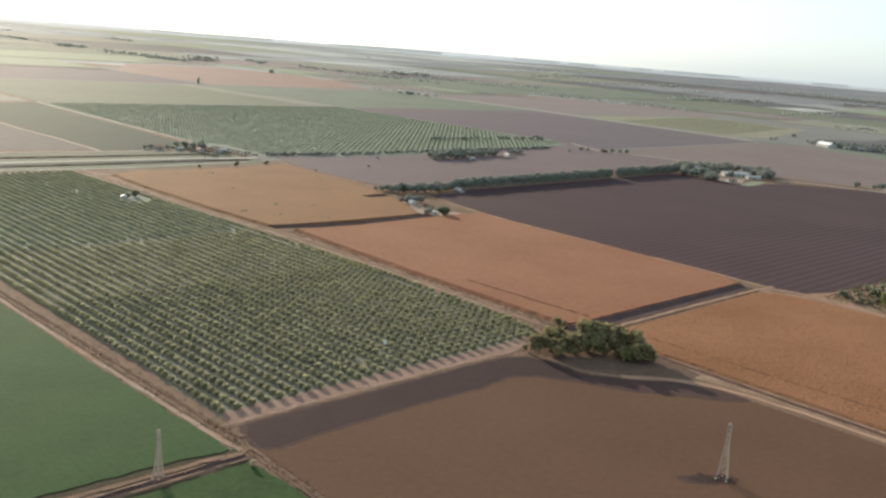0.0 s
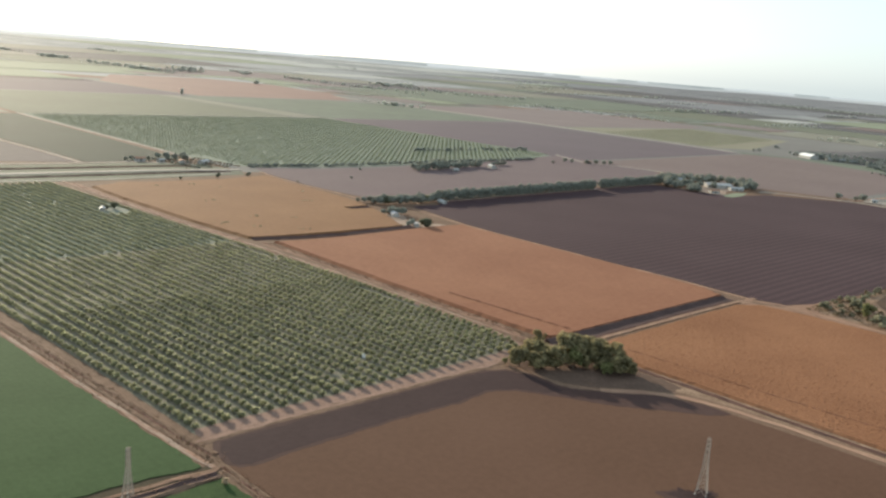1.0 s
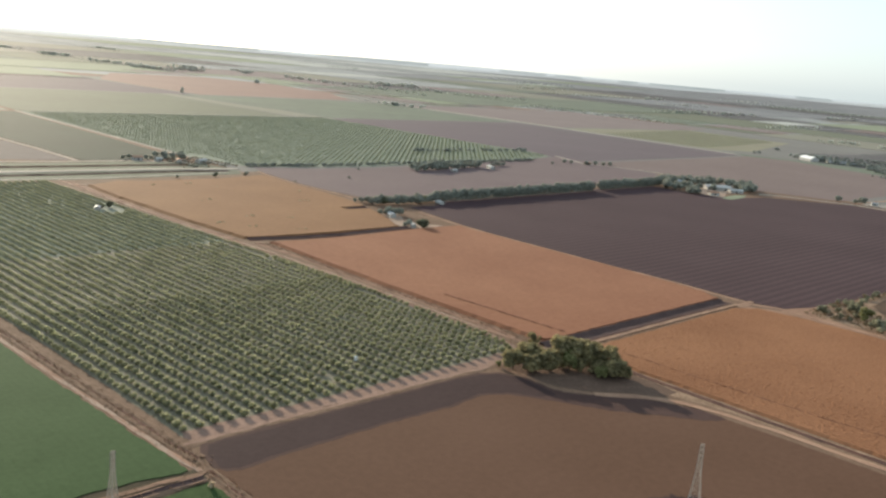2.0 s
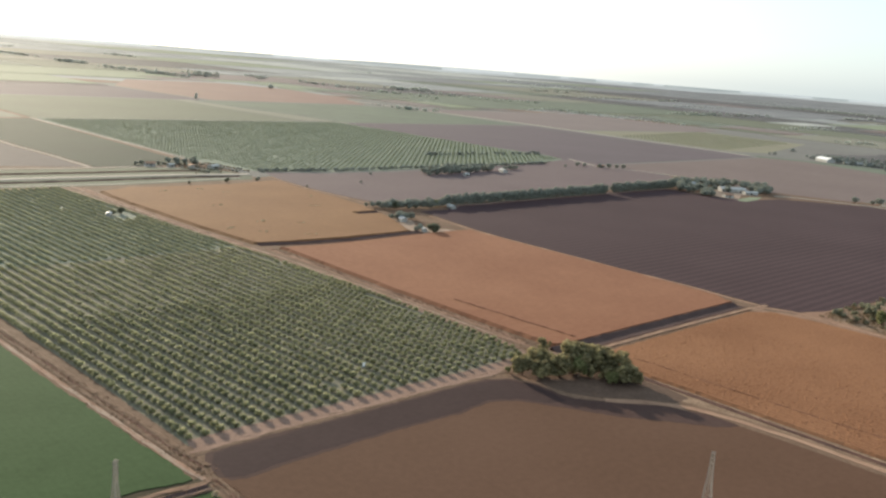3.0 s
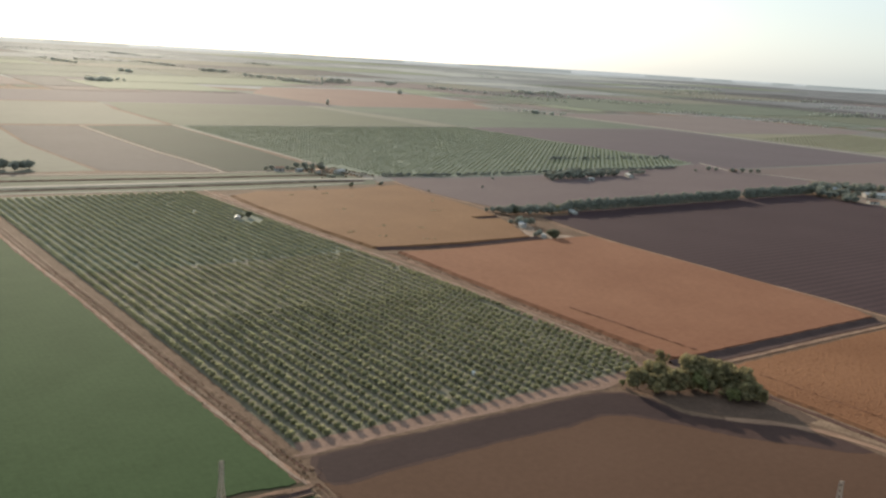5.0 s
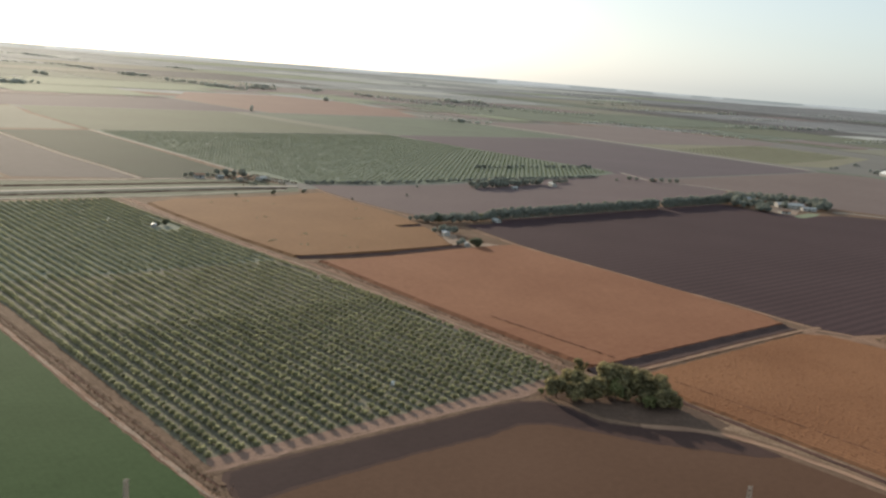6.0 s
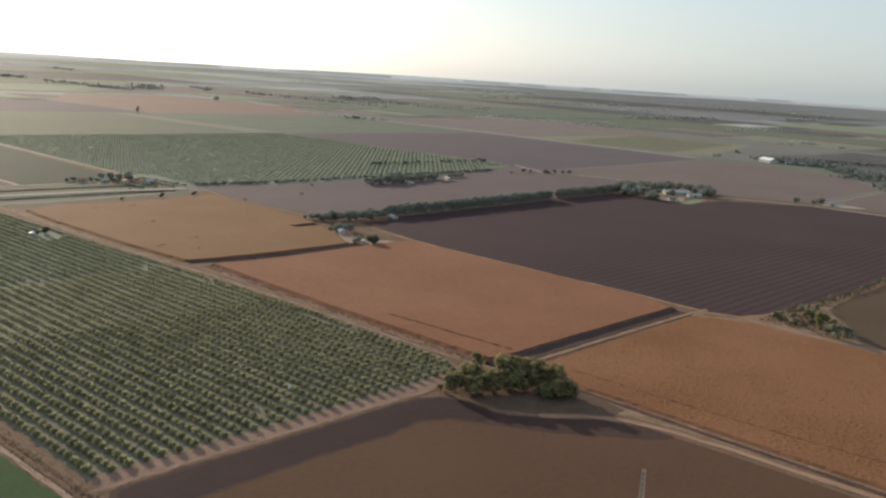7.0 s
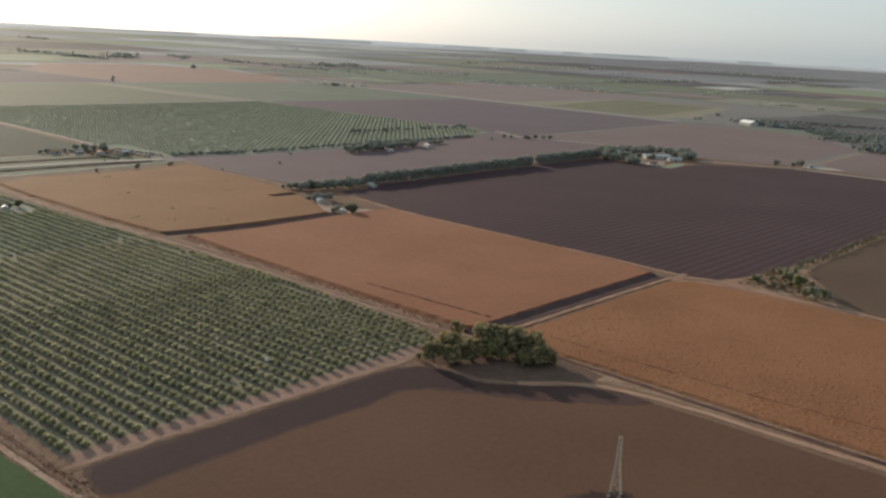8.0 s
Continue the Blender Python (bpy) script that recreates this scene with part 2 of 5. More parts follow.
# ---- building helpers ----
FLAT_TO, REACH, RIM = 2600.0, 20000.0, 4900.0


def lay(x, y, up=0.0):
    """Where a place of the plain lies: flat to 2.6 km, past which the land is drawn together and swells gently up to the skyline."""
    r = math.hypot(x, y)
    if r <= FLAT_TO:
        return (x, y, up)
    u = (1 / FLAT_TO - 1 / r) / (1 / FLAT_TO - 1 / REACH)
    near = FLAT_TO + (RIM - FLAT_TO) * u
    return (x * near / r, y * near / r, 118.0 * (1 - near / r) + up)


def shrink(x, y):
    """How much smaller things stand there than on the flat plain."""
    q = lay(x, y)
    return math.hypot(q[0], q[1]) / max(1.0, math.hypot(x, y))


def mesh_of(name, verts, faces, *mats):
    me = bpy.data.meshes.new(name)
    me.from_pydata([tuple(v) for v in verts], [], [tuple(f) for f in faces])
    for m in mats:
        me.materials.append(m)
    me.update()
    return me


def part(name, data, mat, parent, label=""):
    """Links a bmesh or a mesh as one mesh object under a thing or a part."""
    if isinstance(data, bmesh.types.BMesh):
        me = bpy.data.meshes.new(name)
        data.to_mesh(me)
        data.free()
    else:
        me = data
    if mat and not me.materials:
        me.materials.append(mat)
    ob = new(name, me)
    ob.parent = parent
    return tagged(ob, label)


def thing(name, place, turn, label, category, group=""):
    ob = new(name)
    ob.matrix_basis = pose(*place, 0, 0, turn)
    return tagged(ob, label, category, group)


def box(bm, x0, y0, z0, x1, y1, z1, bevel=0.0):
    made = bmesh.ops.create_cube(bm, size=1.0, matrix=Matrix.LocRotScale(((x0 + x1) / 2, (y0 + y1) / 2, (z0 + z1) / 2), None, (x1 - x0, y1 - y0, z1 - z0)))
    if bevel:
        edges = {e for v in made["verts"] for e in v.link_edges}
        bmesh.ops.bevel(bm, geom=list(edges), offset=bevel, segments=1, affect="EDGES")
    return bm


def bar(bm, a, b, r, sides=4, r2=None):
    a, b = Vector(a), Vector(b)
    m = Matrix.Translation((a + b) / 2) @ (b - a).to_track_quat("Z", "Y").to_matrix().to_4x4()
    bmesh.ops.create_cone(bm, cap_ends=True, segments=sides, radius1=r, radius2=r if r2 is None else r2, depth=(b - a).length, matrix=m)
    return bm


def field(name, corners, mat, label, top=0.06, wobble=0.5, fray=0.0, step=12.0, slope=0.0):
    """A field as a low slab: its rim wanders a little and its sides go down to the ground, steep or over a slope of some metres."""
    rim = []
    for n, a in enumerate(corners):
        a, b = Vector((*a, 0)), Vector((*corners[(n + 1) % len(corners)], 0))
        steps = max(1, int((b - a).length / step))
        side = Vector((-(b - a).y, (b - a).x, 0)).normalized()
        for k in range(steps):
            p = a.lerp(b, k / steps)
            rim.append(p + side * (wobble * noise.noise((p.x * 0.06, p.y * 0.06, n * 3.7)) + fray * noise.noise((p.x * 0.31, p.y * 0.31, n * 1.9))) * (1 if k else 0))
    n = len(rim)
    turn = 1 if sum(p.x * q.y - q.x * p.y for p, q in zip(rim, rim[1:] + rim[:1])) > 0 else -1
    inner = []
    for k, p in enumerate(rim):
        d = (rim[(k + 1) % n] - rim[k - 1]).normalized() * turn
        stands = slope * (1.0 if d.x < 0.8 else 0.1)             # the crop stands steep along its southern ditches
        inner.append(p + Vector((-d.y, d.x, 0)) * stands * (1 + 0.4 * noise.noise((p.x * 0.2, p.y * 0.2, 4.4))))
    verts = [lay(p.x, p.y, top) for p in inner] + [lay(p.x, p.y, -0.2 if slope < 1 else 0.02) for p in rim]
    faces = [tuple(range(n))] + [(k, k + n, (k + 1) % n + n, (k + 1) % n) for k in range(n)]
    me = mesh_of(name, verts, faces, mat)
    bm = bmesh.new()
    bm.from_mesh(me)
    bmesh.ops.recalc_face_normals(bm, faces=bm.faces)
    bmesh.ops.triangulate(bm, faces=[f for f in bm.faces if len(f.verts) > 4])
    bm.to_mesh(me)
    bm.free()
    return tagged(new(name, me), label, "field", kind="structure")


def strip(name, path, profile, mats, label, category, rough=0.0, step=4.0, kind="structure", which=None):
    """A long thing along a path of ground points: profile is a row of (across, height); which: the material of each band."""
    points = []
    for a, b in zip(path, path[1:]):
        a, b = Vector((*a, 0)), Vector((*b, 0))
        steps = max(1, int((b - a).length / step))
        points += [a.lerp(b, k / steps) for k in range(steps)]
    points.append(Vector((*path[-1], 0)))
    verts, faces, slots = [], [], []
    w = len(profile)
    for k, p in enumerate(points):
        d = (points[min(k + 1, len(points) - 1)] - points[max(k - 1, 0)]).normalized()
        side = Vector((d.y, -d.x, 0))
        for j, (across, high) in enumerate(profile):
            q = p + side * (across + rough * 1.4 * noise.noise((p.x * 0.11, p.y * 0.11, j * 5.1)))
            verts.append(lay(q.x, q.y, high * (1 + (rough * 1.2 * noise.noise((p.x * 0.3, p.y * 0.3, j * 9.3)) if high > 0.03 else 0))))
    for k in range(len(points) - 1):
        for j in range(w - 1):
            faces.append((k * w + j, k * w + j + 1, (k + 1) * w + j + 1, (k + 1) * w + j))
            slots.append(which[j] if which else 0)
    me = mesh_of(name, verts, faces, *mats)
    me.polygons.foreach_set("material_index", slots)
    me.update()
    return tagged(new(name, me), label, category, kind=kind)


ROAD = [(-0.5, -0.05), (-0.42, 0.16), (-0.27, 0.13), (-0.12, 0.17), (0.12, 0.17), (0.27, 0.13), (0.42, 0.16), (0.5, -0.05)]


def dirt_road(path, wide, label, lift=0.0, mats=None):
    return strip("road", path, [(a * wide, h + lift) for a, h in ROAD], mats or [TRACK, TRACK_RUT], label, "dirt road", 0.55, 2.5, which=[0, 0, 1, 0, 1, 0, 0])


# ---- foliage ----
def leaf_shell(rng, count, centres, radii, leaf, flat=0.8):
    """Small tilted leaf quads spread over a set of rounded clumps."""
    which = rng.integers(0, len(centres), count)
    way = rng.normal(size=(count, 3))
    way /= np.linalg.norm(way, axis=1)[:, None]
    way[:, 2] = np.where(way[:, 2] < -0.5, -way[:, 2], way[:, 2])
    deep = radii[which] * rng.uniform(0.75, 1.08, count)
    mid = centres[which] + way * deep[:, None] * np.array([1, 1, flat])
    a = np.cross(way + rng.normal(size=(count, 3)) * 0.5, rng.normal(size=(count, 3)))
    a /= np.linalg.norm(a, axis=1)[:, None]
    b = np.cross(a, way + rng.normal(size=(count, 3)) * 0.4)
    b /= np.linalg.norm(b, axis=1)[:, None]
    s = leaf * rng.uniform(0.6, 1.4, count)[:, None]
    quads = np.stack([mid - a * s, mid + b * s * 0.8, mid + a * s, mid - b * s * 0.8], 1)
    return quads.reshape(-1, 3), np.arange(count * 4).reshape(-1, 4)


ICO = bmesh.new()
bmesh.ops.create_icosphere(ICO, subdivisions=1, radius=1.0)
ICO_V = np.array([v.co[:] for v in ICO.verts])
ICO_F = np.array([[v.index for v in f.verts] for f in ICO.faces])
ICO.free()


def crown_arrays(rng, high, wide, base, clumps, leaves, leaf, flat=0.8, lump=(0.38, 0.6), lobes=0):
    """Vertices, quads and triangles of a crown of rounded clumps with a broken outline, standing at the origin."""
    mid = np.array([0, 0, (base + high) / 2])
    c = rng.normal(size=(clumps, 3))
    c /= np.linalg.norm(c, axis=1)[:, None]
    half = np.array([wide / 2, wide / 2, (high - base) / 2])
    c = mid + c * half * rng.uniform(0.35, 1.06 - 0.8 * (lump[0] + lump[1]) / 2, clumps)[:, None]
    r = min(wide / 2, (high - base) / 1.6) * rng.uniform(*lump, clumps)
    c[:, 2] = np.clip(c[:, 2], base + r * 0.6, high - r * flat)
    if lobes:                                           # small clumps gathered into a few large lobes with dark gaps between
        way, at = c - mid, rng.integers(0, lobes, clumps)
        heart = mid + way[:lobes] / np.linalg.norm(way[:lobes], axis=1)[:, None] * half * rng.uniform(0.42, 0.7, (lobes, 1))
        big = min(wide, high) * rng.uniform(0.15, 0.25, lobes)
        way = rng.normal(size=(clumps, 3))
        way /= np.linalg.norm(way, axis=1)[:, None]
        c = heart[at] + way * (big[at] * rng.uniform(0.6, 1.0, clumps))[:, None] * np.array([1, 1, 0.9])
        c[:, 2] = np.clip(c[:, 2], base + r * 0.6, high - r * flat)
    v, q = leaf_shell(rng, leaves, c, r, leaf, flat)
    cores, tris = [], []
    for n in range(clumps):
        cores.append(c[n] + ICO_V * r[n] * np.array([1, 1, flat]) * 0.8 * rng.uniform(0.85, 1.15, (len(ICO_V), 1)))
        tris.append(ICO_F + len(v) + n * len(ICO_V))
    return np.concatenate([v, *cores]), q, np.concatenate(tris)


ICO = bmesh.new()
bmesh.ops.create_icosphere(ICO, subdivisions=2, radius=1.0)
DOME_V = np.array([v.co[:] for v in ICO.verts])
DOME_F = np.array([[v.index for v in f.verts] for f in ICO.faces])
ICO.free()


def dome_arrays(rng, high, wide, leaves, leaf):
    """A pruned orchard crown: one uneven rounded head with leaves standing out all over it."""
    half = np.array([wide / 2, wide / 2, high * 0.48])
    mid = np.array([[0, 0, high * 0.52]])
    v, q = leaf_shell(rng, leaves, np.zeros((1, 3)), np.ones(1), leaf / (wide / 2), 1.0)
    core = DOME_V * rng.uniform(0.55, 0.86, (len(DOME_V), 1))
    shape, odd = np.concatenate([v, core]), rng.uniform(0, 90)
    lobes = [1 + 0.42 * noise.noise((p[0] * 1.3 + odd, p[1] * 1.3, p[2] * 1.3)) for p in shape.tolist()]      # lobed, never a ball
    return shape * np.array(lobes)[:, None] * half + mid, q, DOME_F + len(v)


def crown_mesh(name, arrays, mat):
    v, q, t = arrays
    return mesh_of(name, v.tolist(), q.tolist() + t.tolist(), mat)


def trunk_mesh(name, rng, high, r, limbs, spread):
    bm = bmesh.new()
    fork = high * 0.45
    bar(bm, (0, 0, -0.2), (rng.normal() * 0.1, rng.normal() * 0.1, fork), r, 7, r * 0.75)
    for n in range(limbs):
        a = n * 2 * math.pi / limbs + rng.uniform(-0.4, 0.4)
        tip = (math.cos(a) * spread, math.sin(a) * spread, high * rng.uniform(0.75, 0.95))
        bar(bm, (0, 0, fork * 0.9), tip, r * 0.6, 5, r * 0.2)
    me = bpy.data.meshes.new(name)
    bm.to_mesh(me)
    bm.free()
    me.materials.append(BARK)
    return me


def tree_kind(seed, high, wide, base, clumps, leaves, leaf, mat, r=0.25, limbs=4, lump=(0.38, 0.6), lobes=0):
    rng = np.random.default_rng(seed)
    return trunk_mesh("trunk", rng, high * 0.8, r, limbs, wide * 0.25), crown_mesh("crown", crown_arrays(rng, high, wide, base, clumps, leaves, leaf, lump=lump, lobes=lobes), mat)


def tree(name, kind, x, y, size, turn, label, category="tree", group="", high=1.0):
    root = thing(name, (x, y, 0.0), turn, label, category, group)
    root.scale = (size, size, size * high)
    part("trunk", kind[0], None, root)
    part("crown", kind[1], None, root)
    return root


def planting(name, spots, kinds, mat, label, category, lift=0.0):
    """Many plants as one mesh: spots are rows of x, y, size, turn, kind; kinds are crowns as arrays."""
    vs, fs, at = [], [], 0
    ts = []
    for x, y, size, turn, k in spots:
        v, q, t = kinds[int(k)]
        c, s = math.cos(turn), math.sin(turn)
        w = (v * size * shrink(x, y)) @ np.array([[c, s, 0], [-s, c, 0], [0, 0, 1]]) + np.array(lay(x, y, lift))
        vs.append(w)
        fs.append(q + at)
        ts.append(t + at)
        at += len(v)
    v, q, t = np.concatenate(vs), np.concatenate(fs) if fs else [], np.concatenate(ts)
    me = bpy.data.meshes.new(name)
    me.vertices.add(len(v))
    me.vertices.foreach_set("co", v.astype(np.float32).ravel())
    loops = np.concatenate([q.ravel(), t.ravel()])
    me.loops.add(len(loops))
    me.loops.foreach_set("vertex_index", loops.astype(np.int32))
    total = np.concatenate([np.full(len(q), 4), np.full(len(t), 3)])
    me.polygons.add(len(total))
    me.polygons.foreach_set("loop_start", np.concatenate([[0], np.cumsum(total)[:-1]]).astype(np.int32))
    me.update(calc_edges=True)
    me.materials.append(mat)
    return tagged(new(name, me), label, category, kind="stuff")


# ---- ground to the horizon ----
RINGS = [0, 100, 250, 500, 900, 1400, 2000, 2400, 2600, 2700, 2820, 2960, 3120, 3300, 3500, 3720, 3960, 4250, 4600, 5000, 5500, 6100, 6900, 7900, 9200, 11000, 13500, 16500, 20000]
SPOKES = 240
gv, gf, gm = [(0, 0, 0)], [], []
for r in RINGS[1:]:
    for k in range(SPOKES):
        a = 2 * math.pi * k / SPOKES
        h = 0.0
        if r > 16000:                                   # far woods and rises along the skyline
            h = 4.0 * noise.noise((math.cos(a) * 9, math.sin(a) * 9, 0.5)) + 3.0 * noise.noise((math.cos(a) * 31, math.sin(a) * 31, 1.5))
        gv.append(lay(r * math.cos(a), r * math.sin(a), h))
for k in range(SPOKES):
    gf.append((0, 1 + k, 1 + (k + 1) % SPOKES))
    gm.append(0)
for j in range(len(RINGS) - 2):
    for k in range(SPOKES):
        a, b = 1 + j * SPOKES, 1 + (j + 1) * SPOKES
        gf.append((a + k, b + k, b + (k + 1) % SPOKES, a + (k + 1) % SPOKES))
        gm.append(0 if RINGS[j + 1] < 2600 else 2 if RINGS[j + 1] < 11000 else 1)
# the outer rings take far colours that already hold haze
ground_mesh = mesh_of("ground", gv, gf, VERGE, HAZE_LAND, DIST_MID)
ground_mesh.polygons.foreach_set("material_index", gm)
tagged(new("ground", ground_mesh), "flat brown farmland earth with dry verges reaching the horizon", "ground", kind="structure")

# ---- fields ----
field("plain", [(1030, 100), (1030, 560), (980, 600), (930, 712), (436, 712), (436, 2380), (1200, 2230), (1700, 1880), (2130, 1380), (2300, 1000), (2400, 100)], PASTURE, "dry grey-green pasture between the far fields", 0.02, wobble=2, step=80)
field("field", [(113, -160), (287, -160), (285, 62), (283, 110), (281, 135), (272, 158), (256, 172), (247, 188), (245, 204), (236, 212), (160, 214), (124, 212), (113, 202)], SOIL, "bare brown ploughed soil field with fine tillage lines", 0.05)
# past the grove the tail's colour holds the trees' shade besides slight damp
field("field", [(115, 199.8), (119, 198.4), (126, 198.8), (133, 199.8), (145, 199.8), (162, 200.2), (190, 199.6), (205, 198.6), (220.4, 200.4), (229.6, 195.8), (241.6, 179), (250, 165), (260.6, 154), (272, 140.5), (281, 135), (281, 147), (273, 163), (259.4, 175), (250.6, 185), (249, 190), (249.2, 204), (244.4, 213.6), (237, 217.2), (221, 218.2), (207, 218.2), (160, 218.6), (127, 219), (117.6, 218.8), (114.4, 213), (113.4, 203)], SOIL_MOIST, "moist brown soil along the damp strip, its tail also darkened for the grove's shade", 0.075, wobble=0.6, fray=0.7, step=1.2)
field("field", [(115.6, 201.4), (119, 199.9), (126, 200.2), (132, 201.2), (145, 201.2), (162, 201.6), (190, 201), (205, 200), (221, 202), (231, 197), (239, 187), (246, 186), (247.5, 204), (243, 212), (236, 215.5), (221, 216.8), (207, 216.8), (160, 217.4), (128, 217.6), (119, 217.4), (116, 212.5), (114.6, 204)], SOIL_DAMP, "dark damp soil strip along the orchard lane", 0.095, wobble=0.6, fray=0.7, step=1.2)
field("field", [(290.5, 231), (300, 228.4), (444, 227.6), (451, 240), (452, 297), (450.5, 370), (450, 440), (440, 442), (400, 443), (342, 440.5), (312, 442), (290, 446), (288.5, 330)], SORGHUM_RED, "reddish ripe sorghum field with a flat even top", 1.3, fray=0.6, step=3, slope=2.0)
field("field", [(281, 461), (302, 457), (344, 454), (391, 453), (404, 454), (419, 484), (428, 508), (431, 519), (410, 520), (410, 526.5), (434, 527), (440, 560), (442, 600), (441, 640), (444, 682), (438, 687), (388, 677), (335, 678), (300, 682), (271, 668), (270, 640), (271, 600), (273, 560), (275, 521), (278, 489)], SORGHUM_PALE, "orange-tan ripe sorghum field beside the farmyard", 1.3, fray=0.6, step=4, slope=2.6)
field("field", [(299, 213.4), (434, 213.6), (447, 204), (452, 178), (453, 150), (454, 110), (452, -120), (299, -120), (297, 110), (296, 185)], SORGHUM, "orange ripe sorghum field with ragged edges", 0.8, fray=0.8, step=2.5, slope=1.5)
field("field", [(457, 212), (462, 198), (480, 190.4), (500, 188.6), (520, 185.6), (547, 182.6), (587, 180.6), (642, 179.6), (720, 178.6), (1000, 178), (1000, 268), (994, 366), (930, 436), (868, 448), (852, 490), (852, 539), (700, 536), (515, 533), (498, 514), (469, 516), (458, 444), (455.6, 409), (456, 359), (456.4, 297), (458.6, 264), (457.6, 240)], PURPLE, "dark purplish furrowed soil field", 0.07)
field("field", [(467, 552), (540, 546), (740, 556), (930, 560), (972, 606), (972, 762), (735, 722), (606, 712), (525, 717), (462, 735), (453, 700), (450, 640), (453, 600), (459, 566)], TAUPE, "grey-brown stubble field behind the windbreak", 0.06)
field("field", [(462.4, 100), (462.6, 112), (465, 126), (473, 138), (484, 146), (497, 152), (511, 163), (524, 172), (546, 174), (615, 174.4), (1000, 171), (1000, -100), (464, -100)], SOIL_GREY, "bare brown soil field beside a bushy hedge", 0.05)
field("field", [(462, 176), (468, 187.4), (484, 188.6), (500, 186.8), (520, 184), (547, 181), (587, 179), (642, 178), (720, 177), (720, 174), (600, 174.6), (544, 174.2), (522, 172.6), (508, 162), (495, 152), (482, 146.4), (471, 138), (464.4, 124)], GRASS_DRY, "dry tan grass at the field corner", 0.04, wobble=2, step=5)
field("field", [(106.4, 206.2), (106.6, 212), (105.8, 222), (101, 300), (95.4, 420), (90, 498), (80, 690), (-500, 700), (-500, 215), (60, 209.4), (92, 208.2), (103.6, 205.6)], WHEAT, "even green young wheat field beside a dirt track", 0.25, fray=0.9, step=1.5)
field("field", [(107.4, 196.8), (109, 180), (109.2, 165), (109.6, -160), (-500, -160), (-500, 200), (60, 196), (92, 196)], WHEAT_ROUGH, "patchy green young wheat field south of the ditch", 0.25, fray=0.9, step=1.5)
field("field", [(322, 804), (366, 800), (422, 806), (425, 940), (424, 1272), (300.5, 1258), (305.5, 1085), (310, 970), (318, 890)], GREEN_DARK, "dull dark green crop field", 0.12)
field("field", [(213, 828), (314, 804), (310, 890), (302, 970), (297.5, 1085), (292.5, 1258), (196, 1262), (192, 1052)], FALLOW, "pinkish-brown fallow field", 0.06)
field("field", [(-300, 838), (160, 828), (208, 829), (188, 1052), (190, 1262), (-300, 1270)], STRAW, "pale straw-coloured field", 0.08)
field("field", [(-300, 1280), (422, 1285), (420, 1560), (440, 1720), (-300, 1720)], STRAW, "pale straw-coloured stubble field", 0.06)
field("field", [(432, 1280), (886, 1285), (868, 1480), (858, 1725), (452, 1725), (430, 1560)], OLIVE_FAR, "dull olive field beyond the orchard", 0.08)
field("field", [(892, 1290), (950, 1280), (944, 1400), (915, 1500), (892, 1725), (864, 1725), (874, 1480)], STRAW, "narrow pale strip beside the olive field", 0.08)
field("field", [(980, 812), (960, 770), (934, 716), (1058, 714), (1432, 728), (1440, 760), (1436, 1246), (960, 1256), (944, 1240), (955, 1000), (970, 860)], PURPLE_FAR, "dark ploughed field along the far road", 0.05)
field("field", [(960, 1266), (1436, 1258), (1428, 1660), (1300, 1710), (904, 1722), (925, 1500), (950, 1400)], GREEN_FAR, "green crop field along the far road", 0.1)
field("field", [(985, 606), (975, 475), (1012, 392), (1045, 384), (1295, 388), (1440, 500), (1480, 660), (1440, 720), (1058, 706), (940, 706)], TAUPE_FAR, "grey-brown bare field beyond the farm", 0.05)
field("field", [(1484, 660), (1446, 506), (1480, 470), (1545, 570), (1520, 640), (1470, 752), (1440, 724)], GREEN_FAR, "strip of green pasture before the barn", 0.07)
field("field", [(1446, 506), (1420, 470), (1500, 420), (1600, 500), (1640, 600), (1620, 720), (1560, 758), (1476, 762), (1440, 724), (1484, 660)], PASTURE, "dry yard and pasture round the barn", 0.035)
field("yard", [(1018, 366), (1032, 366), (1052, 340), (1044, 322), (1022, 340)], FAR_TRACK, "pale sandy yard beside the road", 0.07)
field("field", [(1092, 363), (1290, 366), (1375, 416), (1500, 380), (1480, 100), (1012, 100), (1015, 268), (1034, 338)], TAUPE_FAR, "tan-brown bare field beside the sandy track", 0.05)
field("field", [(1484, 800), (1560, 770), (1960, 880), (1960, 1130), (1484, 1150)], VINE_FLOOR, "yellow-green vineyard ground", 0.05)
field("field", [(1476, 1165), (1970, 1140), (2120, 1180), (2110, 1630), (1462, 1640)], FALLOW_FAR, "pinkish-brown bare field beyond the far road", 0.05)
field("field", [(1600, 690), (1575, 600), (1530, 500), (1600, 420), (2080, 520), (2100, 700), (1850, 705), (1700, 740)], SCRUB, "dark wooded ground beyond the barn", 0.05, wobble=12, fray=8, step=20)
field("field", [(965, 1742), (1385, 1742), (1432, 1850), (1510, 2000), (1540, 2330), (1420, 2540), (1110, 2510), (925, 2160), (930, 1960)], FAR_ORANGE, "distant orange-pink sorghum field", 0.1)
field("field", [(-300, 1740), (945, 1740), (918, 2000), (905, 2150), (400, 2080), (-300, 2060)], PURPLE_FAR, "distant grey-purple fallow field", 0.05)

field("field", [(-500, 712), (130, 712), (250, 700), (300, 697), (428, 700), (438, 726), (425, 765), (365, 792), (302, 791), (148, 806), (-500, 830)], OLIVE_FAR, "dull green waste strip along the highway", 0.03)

# ---- distant patchwork ----
patch_rng = np.random.default_rng(11)
